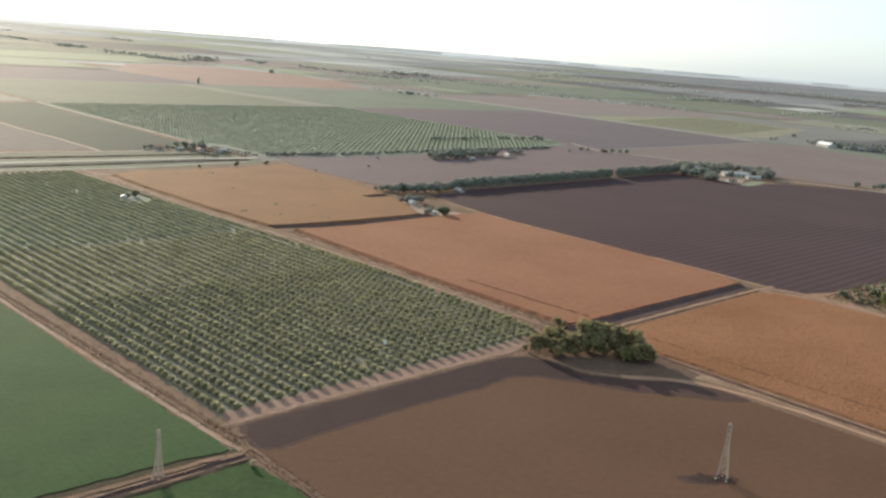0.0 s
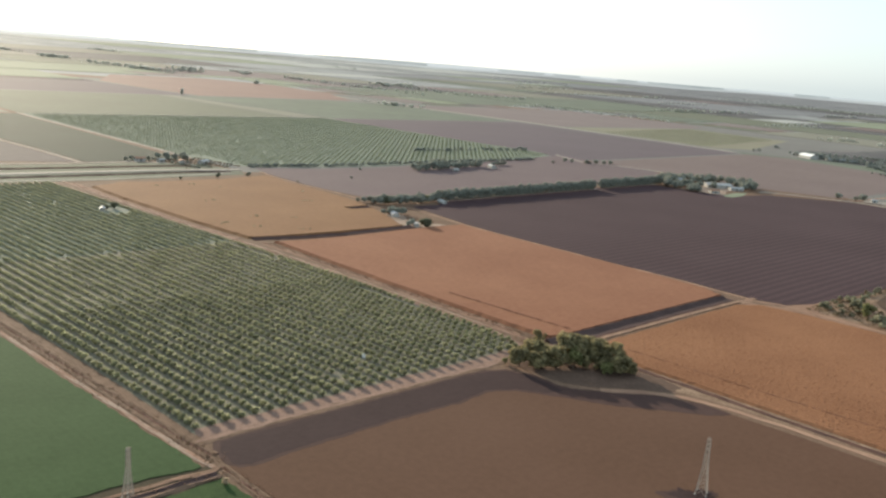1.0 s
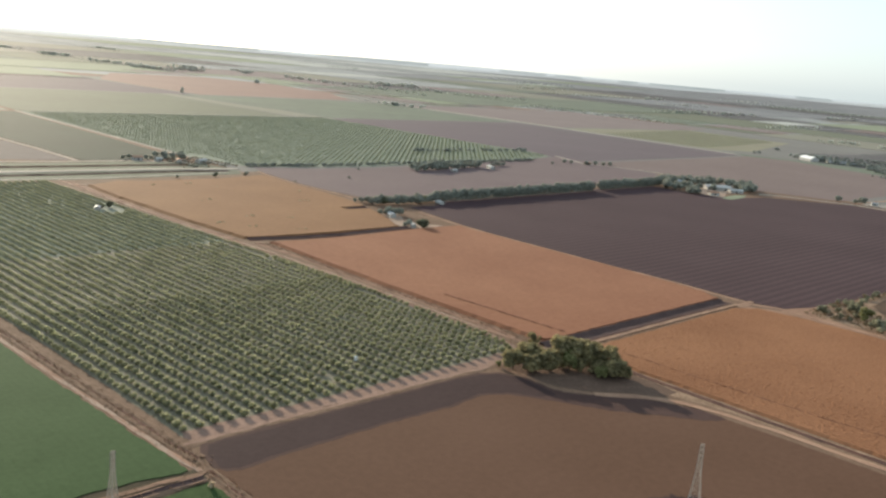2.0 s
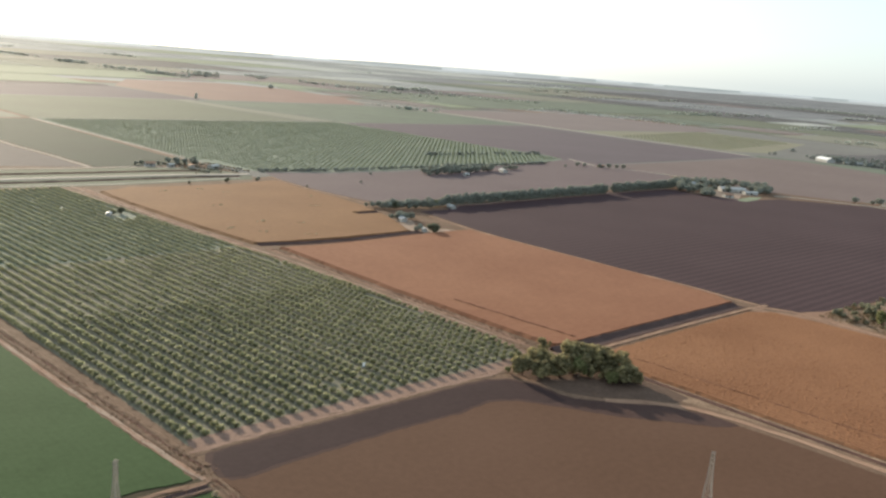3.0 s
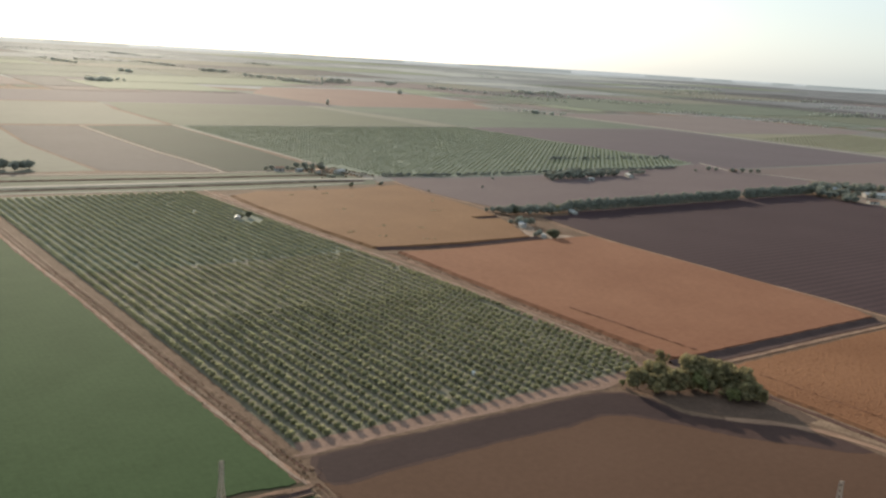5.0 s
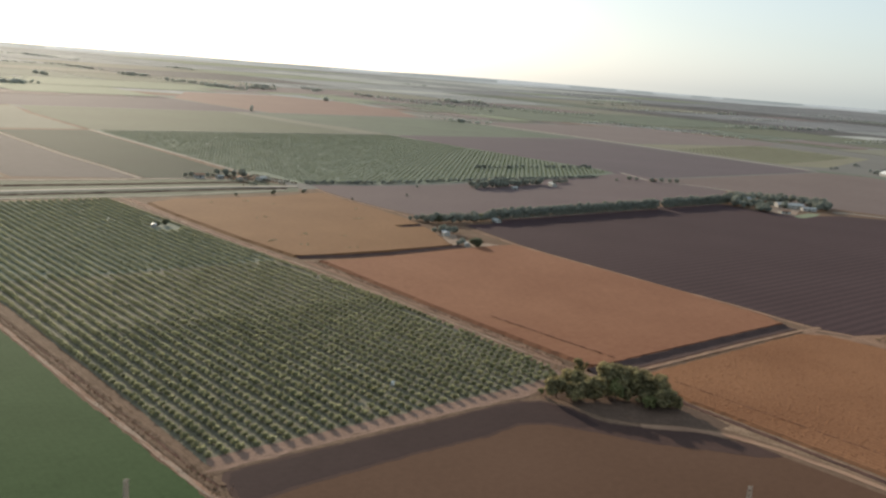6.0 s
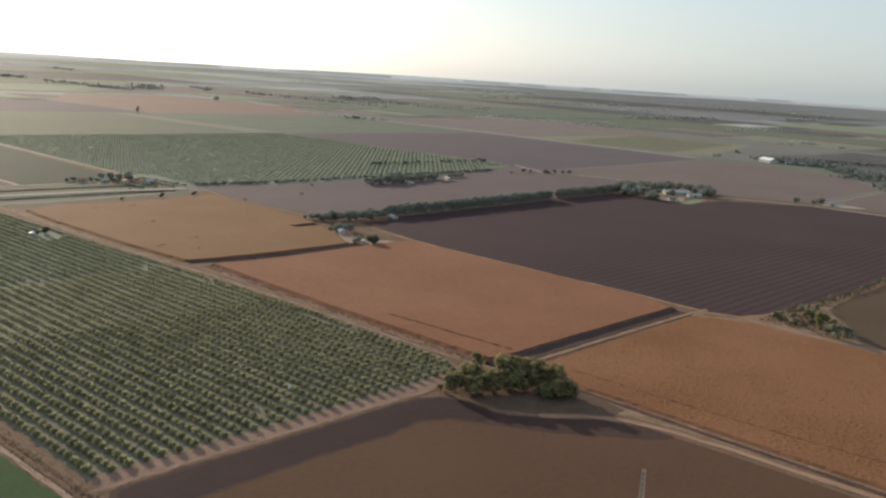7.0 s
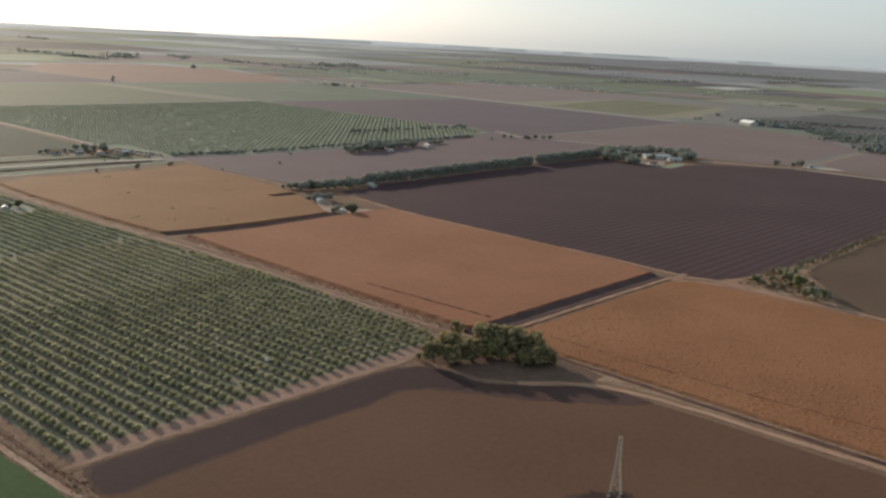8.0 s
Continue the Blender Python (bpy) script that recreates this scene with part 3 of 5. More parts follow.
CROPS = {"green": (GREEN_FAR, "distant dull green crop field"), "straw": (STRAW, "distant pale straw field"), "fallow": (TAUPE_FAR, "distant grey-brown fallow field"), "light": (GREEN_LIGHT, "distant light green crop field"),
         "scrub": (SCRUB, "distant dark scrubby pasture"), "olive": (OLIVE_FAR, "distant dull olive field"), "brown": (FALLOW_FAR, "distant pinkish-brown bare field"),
         "pale": (DIST_PALE, "strip of the far plain, coloured pale for haze"), "mid": (DIST_MID, "strip of the far plain, coloured grey-green for haze"), "blue": (DIST_BLUE, "woods of the far plain, coloured blue-grey for haze"), "rim": (DIST_RIM, "rim of the far plain, coloured pale blue-grey for haze"), "edge": (DIST_EDGE, "last strip of the far plain, coloured palest for haze")}
SOWN = [(-9000, -9000, 1455, 1735), (1400, -9000, 2120, 1645), (-400, 1700, 1500, 2080), (925, 1700, 1530, 2540)]    # land that already bears its fields


def patch(x0, y0, x1, y1, crop, up=0.5):
    """A far field: a sheet with a low rim that follows the land."""
    n = max(2, min(8, int(max(x1 - x0, y1 - y0) * shrink((x0 + x1) / 2, (y0 + y1) / 2) / 90)))
    ease = 0.018 * (x1 - x0)
    edge = lambda v, w, k: ease * noise.noise((v * 0.004, w * 0.004, k))
    verts = [lay(x0 + (x1 - x0) * i / n + edge(x0, y0 + j * 97, i * 0.7), y0 + (y1 - y0) * j / n + edge(y0, x0 + i * 97, j * 0.7), up) for j in range(n + 1) for i in range(n + 1)]
    faces = [(j * (n + 1) + i, j * (n + 1) + i + 1, (j + 1) * (n + 1) + i + 1, (j + 1) * (n + 1) + i) for j in range(n) for i in range(n)]
    rim = list(range(n)) + [k * (n + 1) + n for k in range(n)] + [n * (n + 1) + n - k for k in range(n)] + [(n - k) * (n + 1) for k in range(n)]
    at = len(verts)
    verts += [(verts[k][0], verts[k][1], verts[k][2] - up - 0.3) for k in rim]
    faces += [(rim[k], at + k, at + (k + 1) % len(rim), rim[(k + 1) % len(rim)]) for k in range(len(rim))]
    return tagged(new("field", mesh_of("field", verts, faces, CROPS[crop][0])), CROPS[crop][1], "field", kind="structure")


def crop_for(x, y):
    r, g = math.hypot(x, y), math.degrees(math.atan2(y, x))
    right = max(0.0, min(1.0, (52 - g) / 24))           # woods and scrub towards +x; towards +y open crops, paled for sunward haze
    # the last strips are paled in steps to imitate haze
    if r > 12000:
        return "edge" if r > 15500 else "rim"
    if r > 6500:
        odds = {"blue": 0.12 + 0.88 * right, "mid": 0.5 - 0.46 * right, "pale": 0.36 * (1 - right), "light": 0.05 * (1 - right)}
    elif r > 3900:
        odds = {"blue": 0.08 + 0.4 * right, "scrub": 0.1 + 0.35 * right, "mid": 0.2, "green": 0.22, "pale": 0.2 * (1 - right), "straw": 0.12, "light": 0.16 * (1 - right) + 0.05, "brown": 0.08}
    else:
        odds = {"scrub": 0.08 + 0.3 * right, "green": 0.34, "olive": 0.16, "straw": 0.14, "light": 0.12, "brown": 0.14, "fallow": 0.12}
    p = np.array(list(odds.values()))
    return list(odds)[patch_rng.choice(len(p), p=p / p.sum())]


def parcel(x0, y0, x1, y1):
    """Halves a square of land until its pieces are as large as fields, and sows them."""
    cx, cy, wide, deep = (x0 + x1) / 2, (y0 + y1) / 2, x1 - x0, y1 - y0
    r, size = math.hypot(cx, cy), max(x1 - x0, y1 - y0)
    away = max(0.0, r - size * 0.75)
    if away > REACH * 0.97:
        return
    for a, b, c, d in SOWN:
        if a <= x0 and b <= y0 and c >= x1 and d >= y1:
            return
    inside = any(x0 < c - 5 and x1 > a + 5 and y0 < d - 5 and y1 > b + 5 for a, b, c, d in SOWN)
    g = math.degrees(math.atan2(cy, cx))
    if size < 0.5 * r and not -4 < g < 98:
        return
    if size > max(540, 0.17 * r) * patch_rng.uniform(0.8, 1.6) or inside:
        if inside and size < 130:
            return
        k = 0.5 if size > 1100 else patch_rng.choice([0.35, 0.5, 0.65])
        if wide > deep * patch_rng.uniform(0.8, 1.25):
            parcel(x0, y0, x0 + wide * k, y1)
            parcel(x0 + wide * k, y0, x1, y1)
        else:
            parcel(x0, y0, x1, y0 + deep * k)
            parcel(x0, y0 + deep * k, x1, y1)
        return
    gap = 5 + 0.0012 * r
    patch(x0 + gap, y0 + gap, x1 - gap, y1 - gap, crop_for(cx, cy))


for i in range(-2, 5):
    for j in range(-2, 5):
        parcel(1450 + 4080 * i, 1740 + 4080 * j, 1450 + 4080 * (i + 1), 1740 + 4080 * (j + 1))
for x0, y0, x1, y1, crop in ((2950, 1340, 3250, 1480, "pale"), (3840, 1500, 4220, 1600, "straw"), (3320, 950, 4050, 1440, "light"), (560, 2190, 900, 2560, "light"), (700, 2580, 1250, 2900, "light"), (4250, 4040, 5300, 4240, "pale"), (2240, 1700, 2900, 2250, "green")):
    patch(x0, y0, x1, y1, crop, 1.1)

# ---- roads, lanes and ditches ----
dirt_road([(109, 204), (107.8, 213), (103, 300), (97.2, 420), (91.8, 498), (82, 690)], 2.4, "pale dirt track along the wheat field")
strip("ditch", [(112.4, 211), (111.2, 222), (107.2, 300), (102.2, 400), (96, 498), (86.5, 690)], [(-2.9, -0.05), (-2.2, 0.22), (-1.2, 0.26), (-0.5, 0.06), (0.3, 0.06), (1.0, 0.24), (2.0, 0.22), (2.9, -0.05)], [VERGE, BANK], "shallow earth ditch with rough brown banks", "ditch", 0.45, 1.8, which=[0, 0, 0, 1, 0, 0, 0])
field("verge", [(108, 195.6), (109.6, 206), (104, 207), (92, 210), (60, 211), (-300, 215), (-300, 198), (60, 195), (92, 195)], WEEDY, "weedy dark brown verge along the irrigation ditch", 0.03, wobble=0.6, fray=0.8, step=2)
dirt_road([(110, 203), (108, 202.4), (104, 203.0), (96, 203.8), (84, 204), (60, 204.6), (-300, 208)], 2.2, "pale canal-side dirt track", mats=[VERGE, TRACK])
strip("ditch", [(108, 199.6), (95, 199.6), (82, 199.6), (60, 200.2), (-300, 203.5)], [(-2.4, -0.05), (-1.7, 0.45), (-1.0, 0.4), (-0.4, 0.08), (0.4, 0.08), (0.9, 0.4), (1.7, 0.5), (2.6, -0.05)], [VERGE, DITCH, TRACK], "narrow irrigation ditch with earth banks", "ditch", 0.7, 1.8, which=[0, 0, 1, 1, 1, 2, 0])
strip("ditch", [(111.4, 203), (110.8, 182), (111, 165), (112, -160)], [(-1.7, -0.05), (-1.1, 0.3), (-0.4, 0.1), (0.3, 0.1), (1.0, 0.3), (1.7, -0.05)], [VERGE, BANK], "rough reddish earth ditch between wheat and bare soil", "ditch", 0.6, 1.6, which=[0, 0, 1, 0, 0])
strip("road", [(113.5, 220.6), (130, 220.8), (160, 220.8), (215, 220.4), (240, 219.6), (252, 221)], [(-2.2, -0.05), (-1.6, 0.1), (0, 0.14), (1.4, 0.1), (2.0, -0.05)], [VERGE, LANE], "earth headland lane beside the orchard", "dirt lane", 0.7, 1.5, which=[0, 1, 0, 0])
field("headland", [(114, 221.5), (160, 222), (215, 222), (250, 220.5), (258, 223), (266, 226), (262, 229), (240, 228.6), (200, 229), (160, 229.4), (117, 230)], LANE, "bare pinkish earth at the ends of the orchard rows", 0.055, wobble=0.8, fray=1.4, step=1.5)
dirt_road([(287.5, 214.5), (284.5, 226), (282.4, 240), (281, 262), (280.6, 300), (280, 370), (277.5, 421), (271.5, 477), (267, 549), (263.5, 640), (262, 700)], 2.3, "narrow pale dirt track between the orchard and the sorghum")
strip("road", [(262, 221), (268, 226), (274, 234), (277, 248), (277.4, 270), (277.4, 300), (277.4, 340), (277, 400)], [(-1.9, -0.05), (-1.4, 0.1), (0, 0.13), (1.4, 0.1), (1.9, -0.05)], [LANE], "pinkish earth lane along the last orchard row", "dirt lane", 0.7, 1.5)
strip("ditch", [(283, 240), (285.8, 256), (286, 320), (285.5, 400), (283.5, 448)], [(-2.4, -0.05), (-1.7, 0.22), (-0.9, 0.24), (-0.3, 0.06), (0.3, 0.06), (0.9, 0.24), (1.7, 0.22), (2.4, -0.05)], [TRACK, BANK], "earth ditch with reddish rough banks beside the sorghum", "ditch", 0.7, 1.8, which=[0, 0, 0, 1, 0, 0, 0])
strip("ditch", [(275.5, 464), (271.6, 520), (268, 600), (266, 690)], [(-2.4, -0.05), (-1.7, 0.22), (-0.9, 0.24), (-0.3, 0.06), (0.3, 0.06), (0.9, 0.24), (1.7, 0.22), (2.4, -0.05)], [TRACK, BANK], "earth ditch with reddish rough banks beside the sorghum", "ditch", 0.7, 1.8, which=[0, 0, 0, 1, 0, 0, 0])
# the banks take the dark bottom colour too, standing for the crop's shadow
strip("ditch", [(287, 223.6), (330, 223.3), (390, 223.3), (443, 222.6)], [(-4.6, -0.05), (-4.2, 1.2), (-3.4, 1.1), (-1.4, 0.06), (1.6, 0.06), (2.6, 0.22), (3.2, 0.26), (3.9, -0.05)], [BANK, DITCH], "deep drainage ditch, its bank coloured dark for shade", "ditch", 0.35, 2.5, which=[1, 1, 1, 1, 1, 1, 0])
dirt_road([(284, 218), (330, 217.5), (390, 217.4), (436, 216.6), (450, 215.4), (459, 215)], 2.9, "pale dirt road along the drainage ditch", 0.1, mats=[TRACK, ROAD_PALE])
strip("ditch", [(283, 458), (311, 450.6), (342, 447), (380, 448.4), (410, 449.6)], [(-4.2, -0.05), (-3.4, 0.9), (-2.6, 0.8), (-0.9, 0.1), (0.8, 0.1), (1.8, 0.4), (2.4, 0.3), (3.0, -0.05)], [BANK, DITCH], "drainage ditch with dark bank between two sorghum fields", "ditch", 0.35, 2.5, which=[0, 0, 1, 1, 1, 0, 0])
strip("ditch", [(406, 522), (418, 524), (432, 524)], [(-4, -0.05), (-3, 0.9), (-1, 0.1), (1, 0.1), (3, 0.6), (4, -0.05)], [BANK, DITCH], "short dark ditch at the edge of the sorghum", "ditch", 0.35, 2.5, which=[0, 1, 1, 1, 0])
dirt_road([(247.5, 216), (250.4, 208), (250.4, 200), (251.5, 190), (258, 179), (271, 168), (279, 158)], 2.6, "faint dirt track past the grove", mats=[VERGE, TRACK], lift=-0.07)
# dark sheet laid under the trees to deepen their shade
field("grove_floor", [(250, 214), (252.6, 206), (253, 191), (259.5, 181.5), (272, 170.5), (281, 161), (290, 161), (291.6, 186), (288, 205), (270, 213), (258, 217)], GROVE_SHADE, "earth under the grove, coloured dark for the trees' shade", 0.045, wobble=1.5, fray=1.0, step=2)
dirt_road([(259, 178), (271, 167.5), (277, 160.5), (281.4, 153), (285.2, 140), (287.5, 118), (288.5, 91), (290.5, 62), (292.5, -160)], 3.9, "pale dirt road between bare soil and sorghum", 0.02, mats=[TRACK, ROAD_PALE])
field("verge", [(284.5, 160), (288.5, 140), (291, 110), (293.5, 62), (295, -120), (298.4, -120), (297.2, 62), (296.2, 110), (295.6, 180), (289, 184)], GRASS_DRY, "dry tan grass verge between road and sorghum", 0.035, wobble=0.6, fray=0.6, step=2)
strip("ditch", [(293, 186), (293.2, 150), (293.4, 110), (294.4, 62), (296, -120)], [(-1.6, -0.05), (-0.9, 0.25), (-0.3, 0.06), (0.4, 0.06), (1.0, 0.3), (1.6, -0.05)], [BANK, DITCH], "narrow dark ditch along the sorghum", "ditch", 0.6, 1.8, which=[0, 0, 1, 0, 0])
field("verge", [(446, 219), (449, 206), (456, 196), (463, 196.4), (484, 193), (486, 189), (474, 187), (466, 180), (462, 160), (462, 120), (455, 120), (454.6, 150), (453.6, 186), (448, 204), (440, 211), (440, 216)], TRACK, "trodden tan earth at the meeting of farm roads", 0.045, wobble=1.2, fray=1.0, step=2)
dirt_road([(440, 213.5), (452, 213), (459.5, 200), (459, 187), (458.2, 165), (458.4, 150), (459.6, 130), (459, 110), (457, -120)], 3.6, "pale sandy dirt road along the sorghum", mats=[TRACK, ROAD_PALE])
dirt_road([(455, 214), (454, 234), (456, 254), (456, 274), (453.8, 313), (453.4, 359), (452.8, 409), (454, 444), (459, 480), (460, 506), (457, 538), (449.5, 562), (449.5, 600), (446, 640), (448.5, 686), (452, 712)], 2.6, "pale dirt road past the farmyard", mats=[TRACK, ROAD_PALE])
dirt_road([(1012, 90), (1007, 268), (1002, 366), (960, 444), (946, 452)], 6.0, "sandy farm road beside the dark field", 0.1, mats=[FAR_TRACK, FAR_TRACK])
dirt_road([(1002, 372), (1095, 366), (1300, 378)], 4.5, "sandy track between two bare fields", mats=[TRACK, ROAD_PALE])
dirt_road([(1455, 750), (1464, 990), (1474, 1300), (1456, 1560), (1450, 1900)], 12.0, "pale far country road", mats=[FAR_TRACK, FAR_TRACK])
dirt_road([(975, 770), (945, 700), (975, 640), (985, 600)], 5.0, "pale farm track beside a small farm", mats=[FAR_TRACK, FAR_TRACK])
dirt_road([(436, 815), (436, 940), (429, 1280)], 5.0, "pale dirt road beside the far orchard", mats=[FAR_TRACK, FAR_TRACK])
dirt_road([(318, 802), (314, 890), (306, 970), (301.5, 1085), (296.5, 1262)], 4.0, "pale farm track between two fields", mats=[FAR_TRACK, FAR_TRACK])
strip("road", [(-500, 770), (136, 746), (268, 743), (373, 739), (440, 728), (600, 690)][:5], [(-5, -0.05), (-4.4, 0.5), (-2.5, 0.6), (2.5, 0.6), (4.4, 0.5), (5, -0.05)], [FAR_TRACK, FAR_TRACK], "pale country highway on a low bank", "road", 0.1, 10, which=[1, 1, 0, 1, 1])
dirt_road([(-500, 735), (131, 716), (250, 706), (300, 702), (420, 712)], 4.0, "pale dirt track along the highway", mats=[FAR_TRACK, FAR_TRACK])
strip("ditch", [(-500, 752), (134, 731), (260, 725), (380, 724), (425, 720)], [(-4, -0.05), (-2.5, 0.5), (-0.8, 0.1), (0.8, 0.1), (2.5, 0.5), (4, -0.05)], [BANK, DITCH], "long drainage ditch beside the highway", "ditch", 0.5, 4, which=[0, 1, 1, 1, 0])
strip("ditch", [(-500, 800), (140, 779), (290, 768), (372, 766), (408, 760)], [(-4, -0.05), (-2.5, 0.5), (-0.8, 0.1), (0.8, 0.1), (2.5, 0.5), (4, -0.05)], [BANK, BANK], "dry weedy ditch between highway and frontage road", "ditch", 0.5, 4, which=[0, 1, 1, 1, 0])
dirt_road([(-300, 830), (148, 813), (302, 797), (366, 797), (425, 770)], 5.0, "pale dirt frontage road", mats=[FAR_TRACK, FAR_TRACK])

# dark trampled gaps in the sorghum, along its rows
for path, wide, high in (([(309.5, 232), (306.6, 262), (305.6, 280), (303.6, 306)], 0.9, 1.36), ([(309.5, 200), (311.5, 166), (312.4, 142), (314.4, 110), (319.5, 70), (324, 20)], 0.6, 0.77)):
    strip("crop_gap", path, [(-wide / 2, high), (-wide / 3, high + 0.09), (wide / 3, high + 0.09), (wide / 2, high)], [TRAMPLED], "dark trampled gap along the sorghum rows", "crop gap", 0.25, 1.6)

# ---- near orchard ----
field("field", [(115.5, 226), (252, 223), (265, 226), (272, 236), (275, 250), (275.4, 270), (275.4, 300), (275.2, 370), (271.5, 430), (269, 458), (180, 458), (106, 462), (109, 400), (113.4, 300)], GRASS_FLOOR, "dry grassy orchard floor between the tree rows", 0.04)
field("field", [(106, 462.3), (180, 458.3), (269, 458.3), (265.5, 500), (261.5, 549), (250, 690), (130, 703), (96, 703), (102.6, 540)], ORCHARD_GREEN, "grassy orchard floor between the tree rows", 0.04)
orng = np.random.default_rng(5)
ORCHARD_KINDS = [dome_arrays(np.random.default_rng(40 + k), 1.85, 2.75, 130, 0.3) for k in range(6)]
ORCHARD_MESHES = [crown_mesh("crown", a, LEAF_ORCHARD) for a in ORCHARD_KINDS]
ORCHARD_TRUNK = trunk_mesh("trunk", np.random.default_rng(3), 2.0, 0.11, 3, 0.6)
spots = []
for row in range(39):
    for k in range(118):
        y = 230.5 + k * 4.0 + orng.normal() * 0.1
        west = 118.0 - max(0.0, y - 240) * 0.045
        x = west + row * 5.45 + orng.normal() * 0.09
        east = min(274.4, 266.5 + (y - 226) * 0.6) if y < 370 else 274.4 - (y - 370) * 0.08
        if east - 2.7 < x < east + 2.75:
            x = east + orng.normal() * 0.12             # the last row follows the lane
        if x > east + 0.5 or y > 698:
            continue
        bare = abs(y - 455 - (x - 200) * 0.03 + 4 * noise.noise((x * 0.05, y * 0.05, 2))) < 5 and x > 150
        near_house = math.hypot((x - 247) / 10, (y - 573) / 12) < 1
        if near_house or orng.uniform() < (0.03 if bare else 0.0006):
            continue
        spots.append((x, y, orng.uniform(0.72, 0.98) if bare else orng.uniform(0.83, 1.12) * (1.0 if y < 458 else 1.08), orng.uniform(0, 6.28), int(orng.integers(0, 6))))
spots.sort(key=lambda s: (s[1] - 226) + max(0, abs(s[0] - 185) - 70) * 0.6)
for x, y, size, turn, k in spots[:300]:
    root = thing("orchard_tree", (x, y, 0.0), math.degrees(turn), "small rounded olive-green orchard tree in a row", "fruit tree", "orchard trees")
    root.scale = (size, size, size)
    part("trunk", ORCHARD_TRUNK, None, root)
    part("crown", ORCHARD_MESHES[k], None, root)
ORCHARD_FAR = [dome_arrays(np.random.default_rng(50 + k), 1.5, 3.0, 60, 0.32) for k in range(6)]
ORCHARD_OLD = [dome_arrays(np.random.default_rng(56 + k), 1.3, 3.3, 60, 0.36) for k in range(6)]
planting("orchard_rows", [s for s in spots[300:] if s[1] < 360], ORCHARD_KINDS, LEAF_ORCHARD, "rows of small olive-green orchard trees", "orchard")
planting("orchard_rows", [s for s in spots[300:] if s[1] >= 360 and s[1] + 22 * noise.noise((s[0] * 0.3, s[1] * 0.3, 5)) < 462], ORCHARD_FAR, LEAF_ORCHARD, "far rows of small olive-green orchard trees", "orchard")
planting("orchard_rows", [s for s in spots[300:] if s[1] >= 360 and s[1] + 22 * noise.noise((s[0] * 0.3, s[1] * 0.3, 5)) >= 462], ORCHARD_OLD, LEAF_GREY, "close rows of wider grey-green orchard trees", "orchard")

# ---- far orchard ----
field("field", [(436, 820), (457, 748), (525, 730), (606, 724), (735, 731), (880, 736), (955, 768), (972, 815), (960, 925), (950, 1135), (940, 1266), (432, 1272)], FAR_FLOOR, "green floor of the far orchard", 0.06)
FAR_KINDS = [dome_arrays(np.random.default_rng(70 + k), 1.25, 4.6, 8, 0.7) for k in range(5)]
far_spots = []
for i in range(66):
    for j in range(66):
        x, y = 440 + i * 8.0 + orng.normal() * 0.15, 742 + j * 8.0 + orng.normal() * 0.15
        east = 966 - max(0, y - 800) * 0.05
        south = 738 - min(1, max(0, (x - 455) / 100)) * 20 + max(0, x - 700) * 0.2
        if x < east - 3 and y > south and not (x < 460 and y < 830) and orng.uniform() > 0.003:
            far_spots.append((x, y, orng.uniform(0.85, 1.1), orng.uniform(0, 6.28), int(orng.integers(0, 5))))
planting("orchard_rows", far_spots, FAR_KINDS, LEAF_PALE, "wide rows of grey-green trees in the far orchard", "orchard")
vine_spots = [(1500 + i * 17 + (j % 2), 830 + j * 9 + i * 3, orng.uniform(0.85, 1.1), 0.0, int(orng.integers(0, 5))) for i in range(26) for j in range(26)]
planting("vineyard_rows", vine_spots, FAR_KINDS, LEAF_PALE, "rows of far green vines", "vineyard")

# ---- grove at the road corner ----
GROVE = [tree_kind(101 + k, 13.5, 13.8, 0.1, 150, 9000, 0.30, LEAF_GROVE, 0.45, 5, (0.12, 0.25), 13) for k in range(4)]
LIME = tree_kind(131, 8.0, 8.5, 0.1, 70, 3200, 0.26, LEAF_LIME, 0.25, 4, (0.14, 0.3), 9)
for x, y, size, k, high, label in (
        (252, 213, 0.72, 0, 0.95, "broad dense green tree at the grove's end"), (257, 207, 0.84, 1, 0.85, "broad dense green tree in a roadside grove"),
        (263.5, 203.5, 0.8, 2, 0.9, "broad dense green tree in a roadside grove"), (281.5, 227.5, 0.46, 2, 1.05, "small round green tree behind the grove"), (274, 197.5, 0.62, 1, 0.85, "low dark green tree inside the grove"),
        (260.5, 212.5, 0.84, 0, 0.95, "broad dense green tree in a roadside grove"), (270.5, 204, 1.02, 2, 0.95, "large yellowish-green tree in a roadside grove"),
        (277, 202, 0.95, 0, 1.0, "large yellowish-green tree in a roadside grove"), (282, 197, 0.95, 1, 1.02, "large dark green tree in a roadside grove"),
        (284.5, 190, 0.86, 2, 0.98, "large dark green tree in a roadside grove"), (281.5, 184, 0.72, 0, 0.9, "rounded dark green tree in a roadside grove"),
        (284.5, 181.5, 0.5, 1, 0.9, "rounded dark green tree at the grove's end"), (278, 191, 0.6, 1, 0.85, "low dark green tree inside the grove")):
    tree("tree", GROVE[k], x, y, size, x * 37 % 360, label, group="grove trees", high=high)
tree("tree", LIME, 274.6, 186.5, 0.72, 40, "low bright lime-green tree under the grove", group="grove trees")
tree("tree", LIME, 270, 199, 0.9, 140, "bright yellow-green tree in the grove", group="grove trees", high=1.3)
tree("bush", LIME, 249, 218, 0.35, 80, "small green bush beside the orchard lane", "bush")

# ---- smaller trees ----
DARK = [tree_kind(201 + k, 9.0, 9.0, 0.2, 16, 1000, 0.42, LEAF_DARK, 0.3, 4) for k in range(3)]
BRUSH = [tree_kind(241 + k, 4.0, 5.0, 0.1, 9, 380, 0.32, LEAF_DRY, 0.1, 3) for k in range(2)]
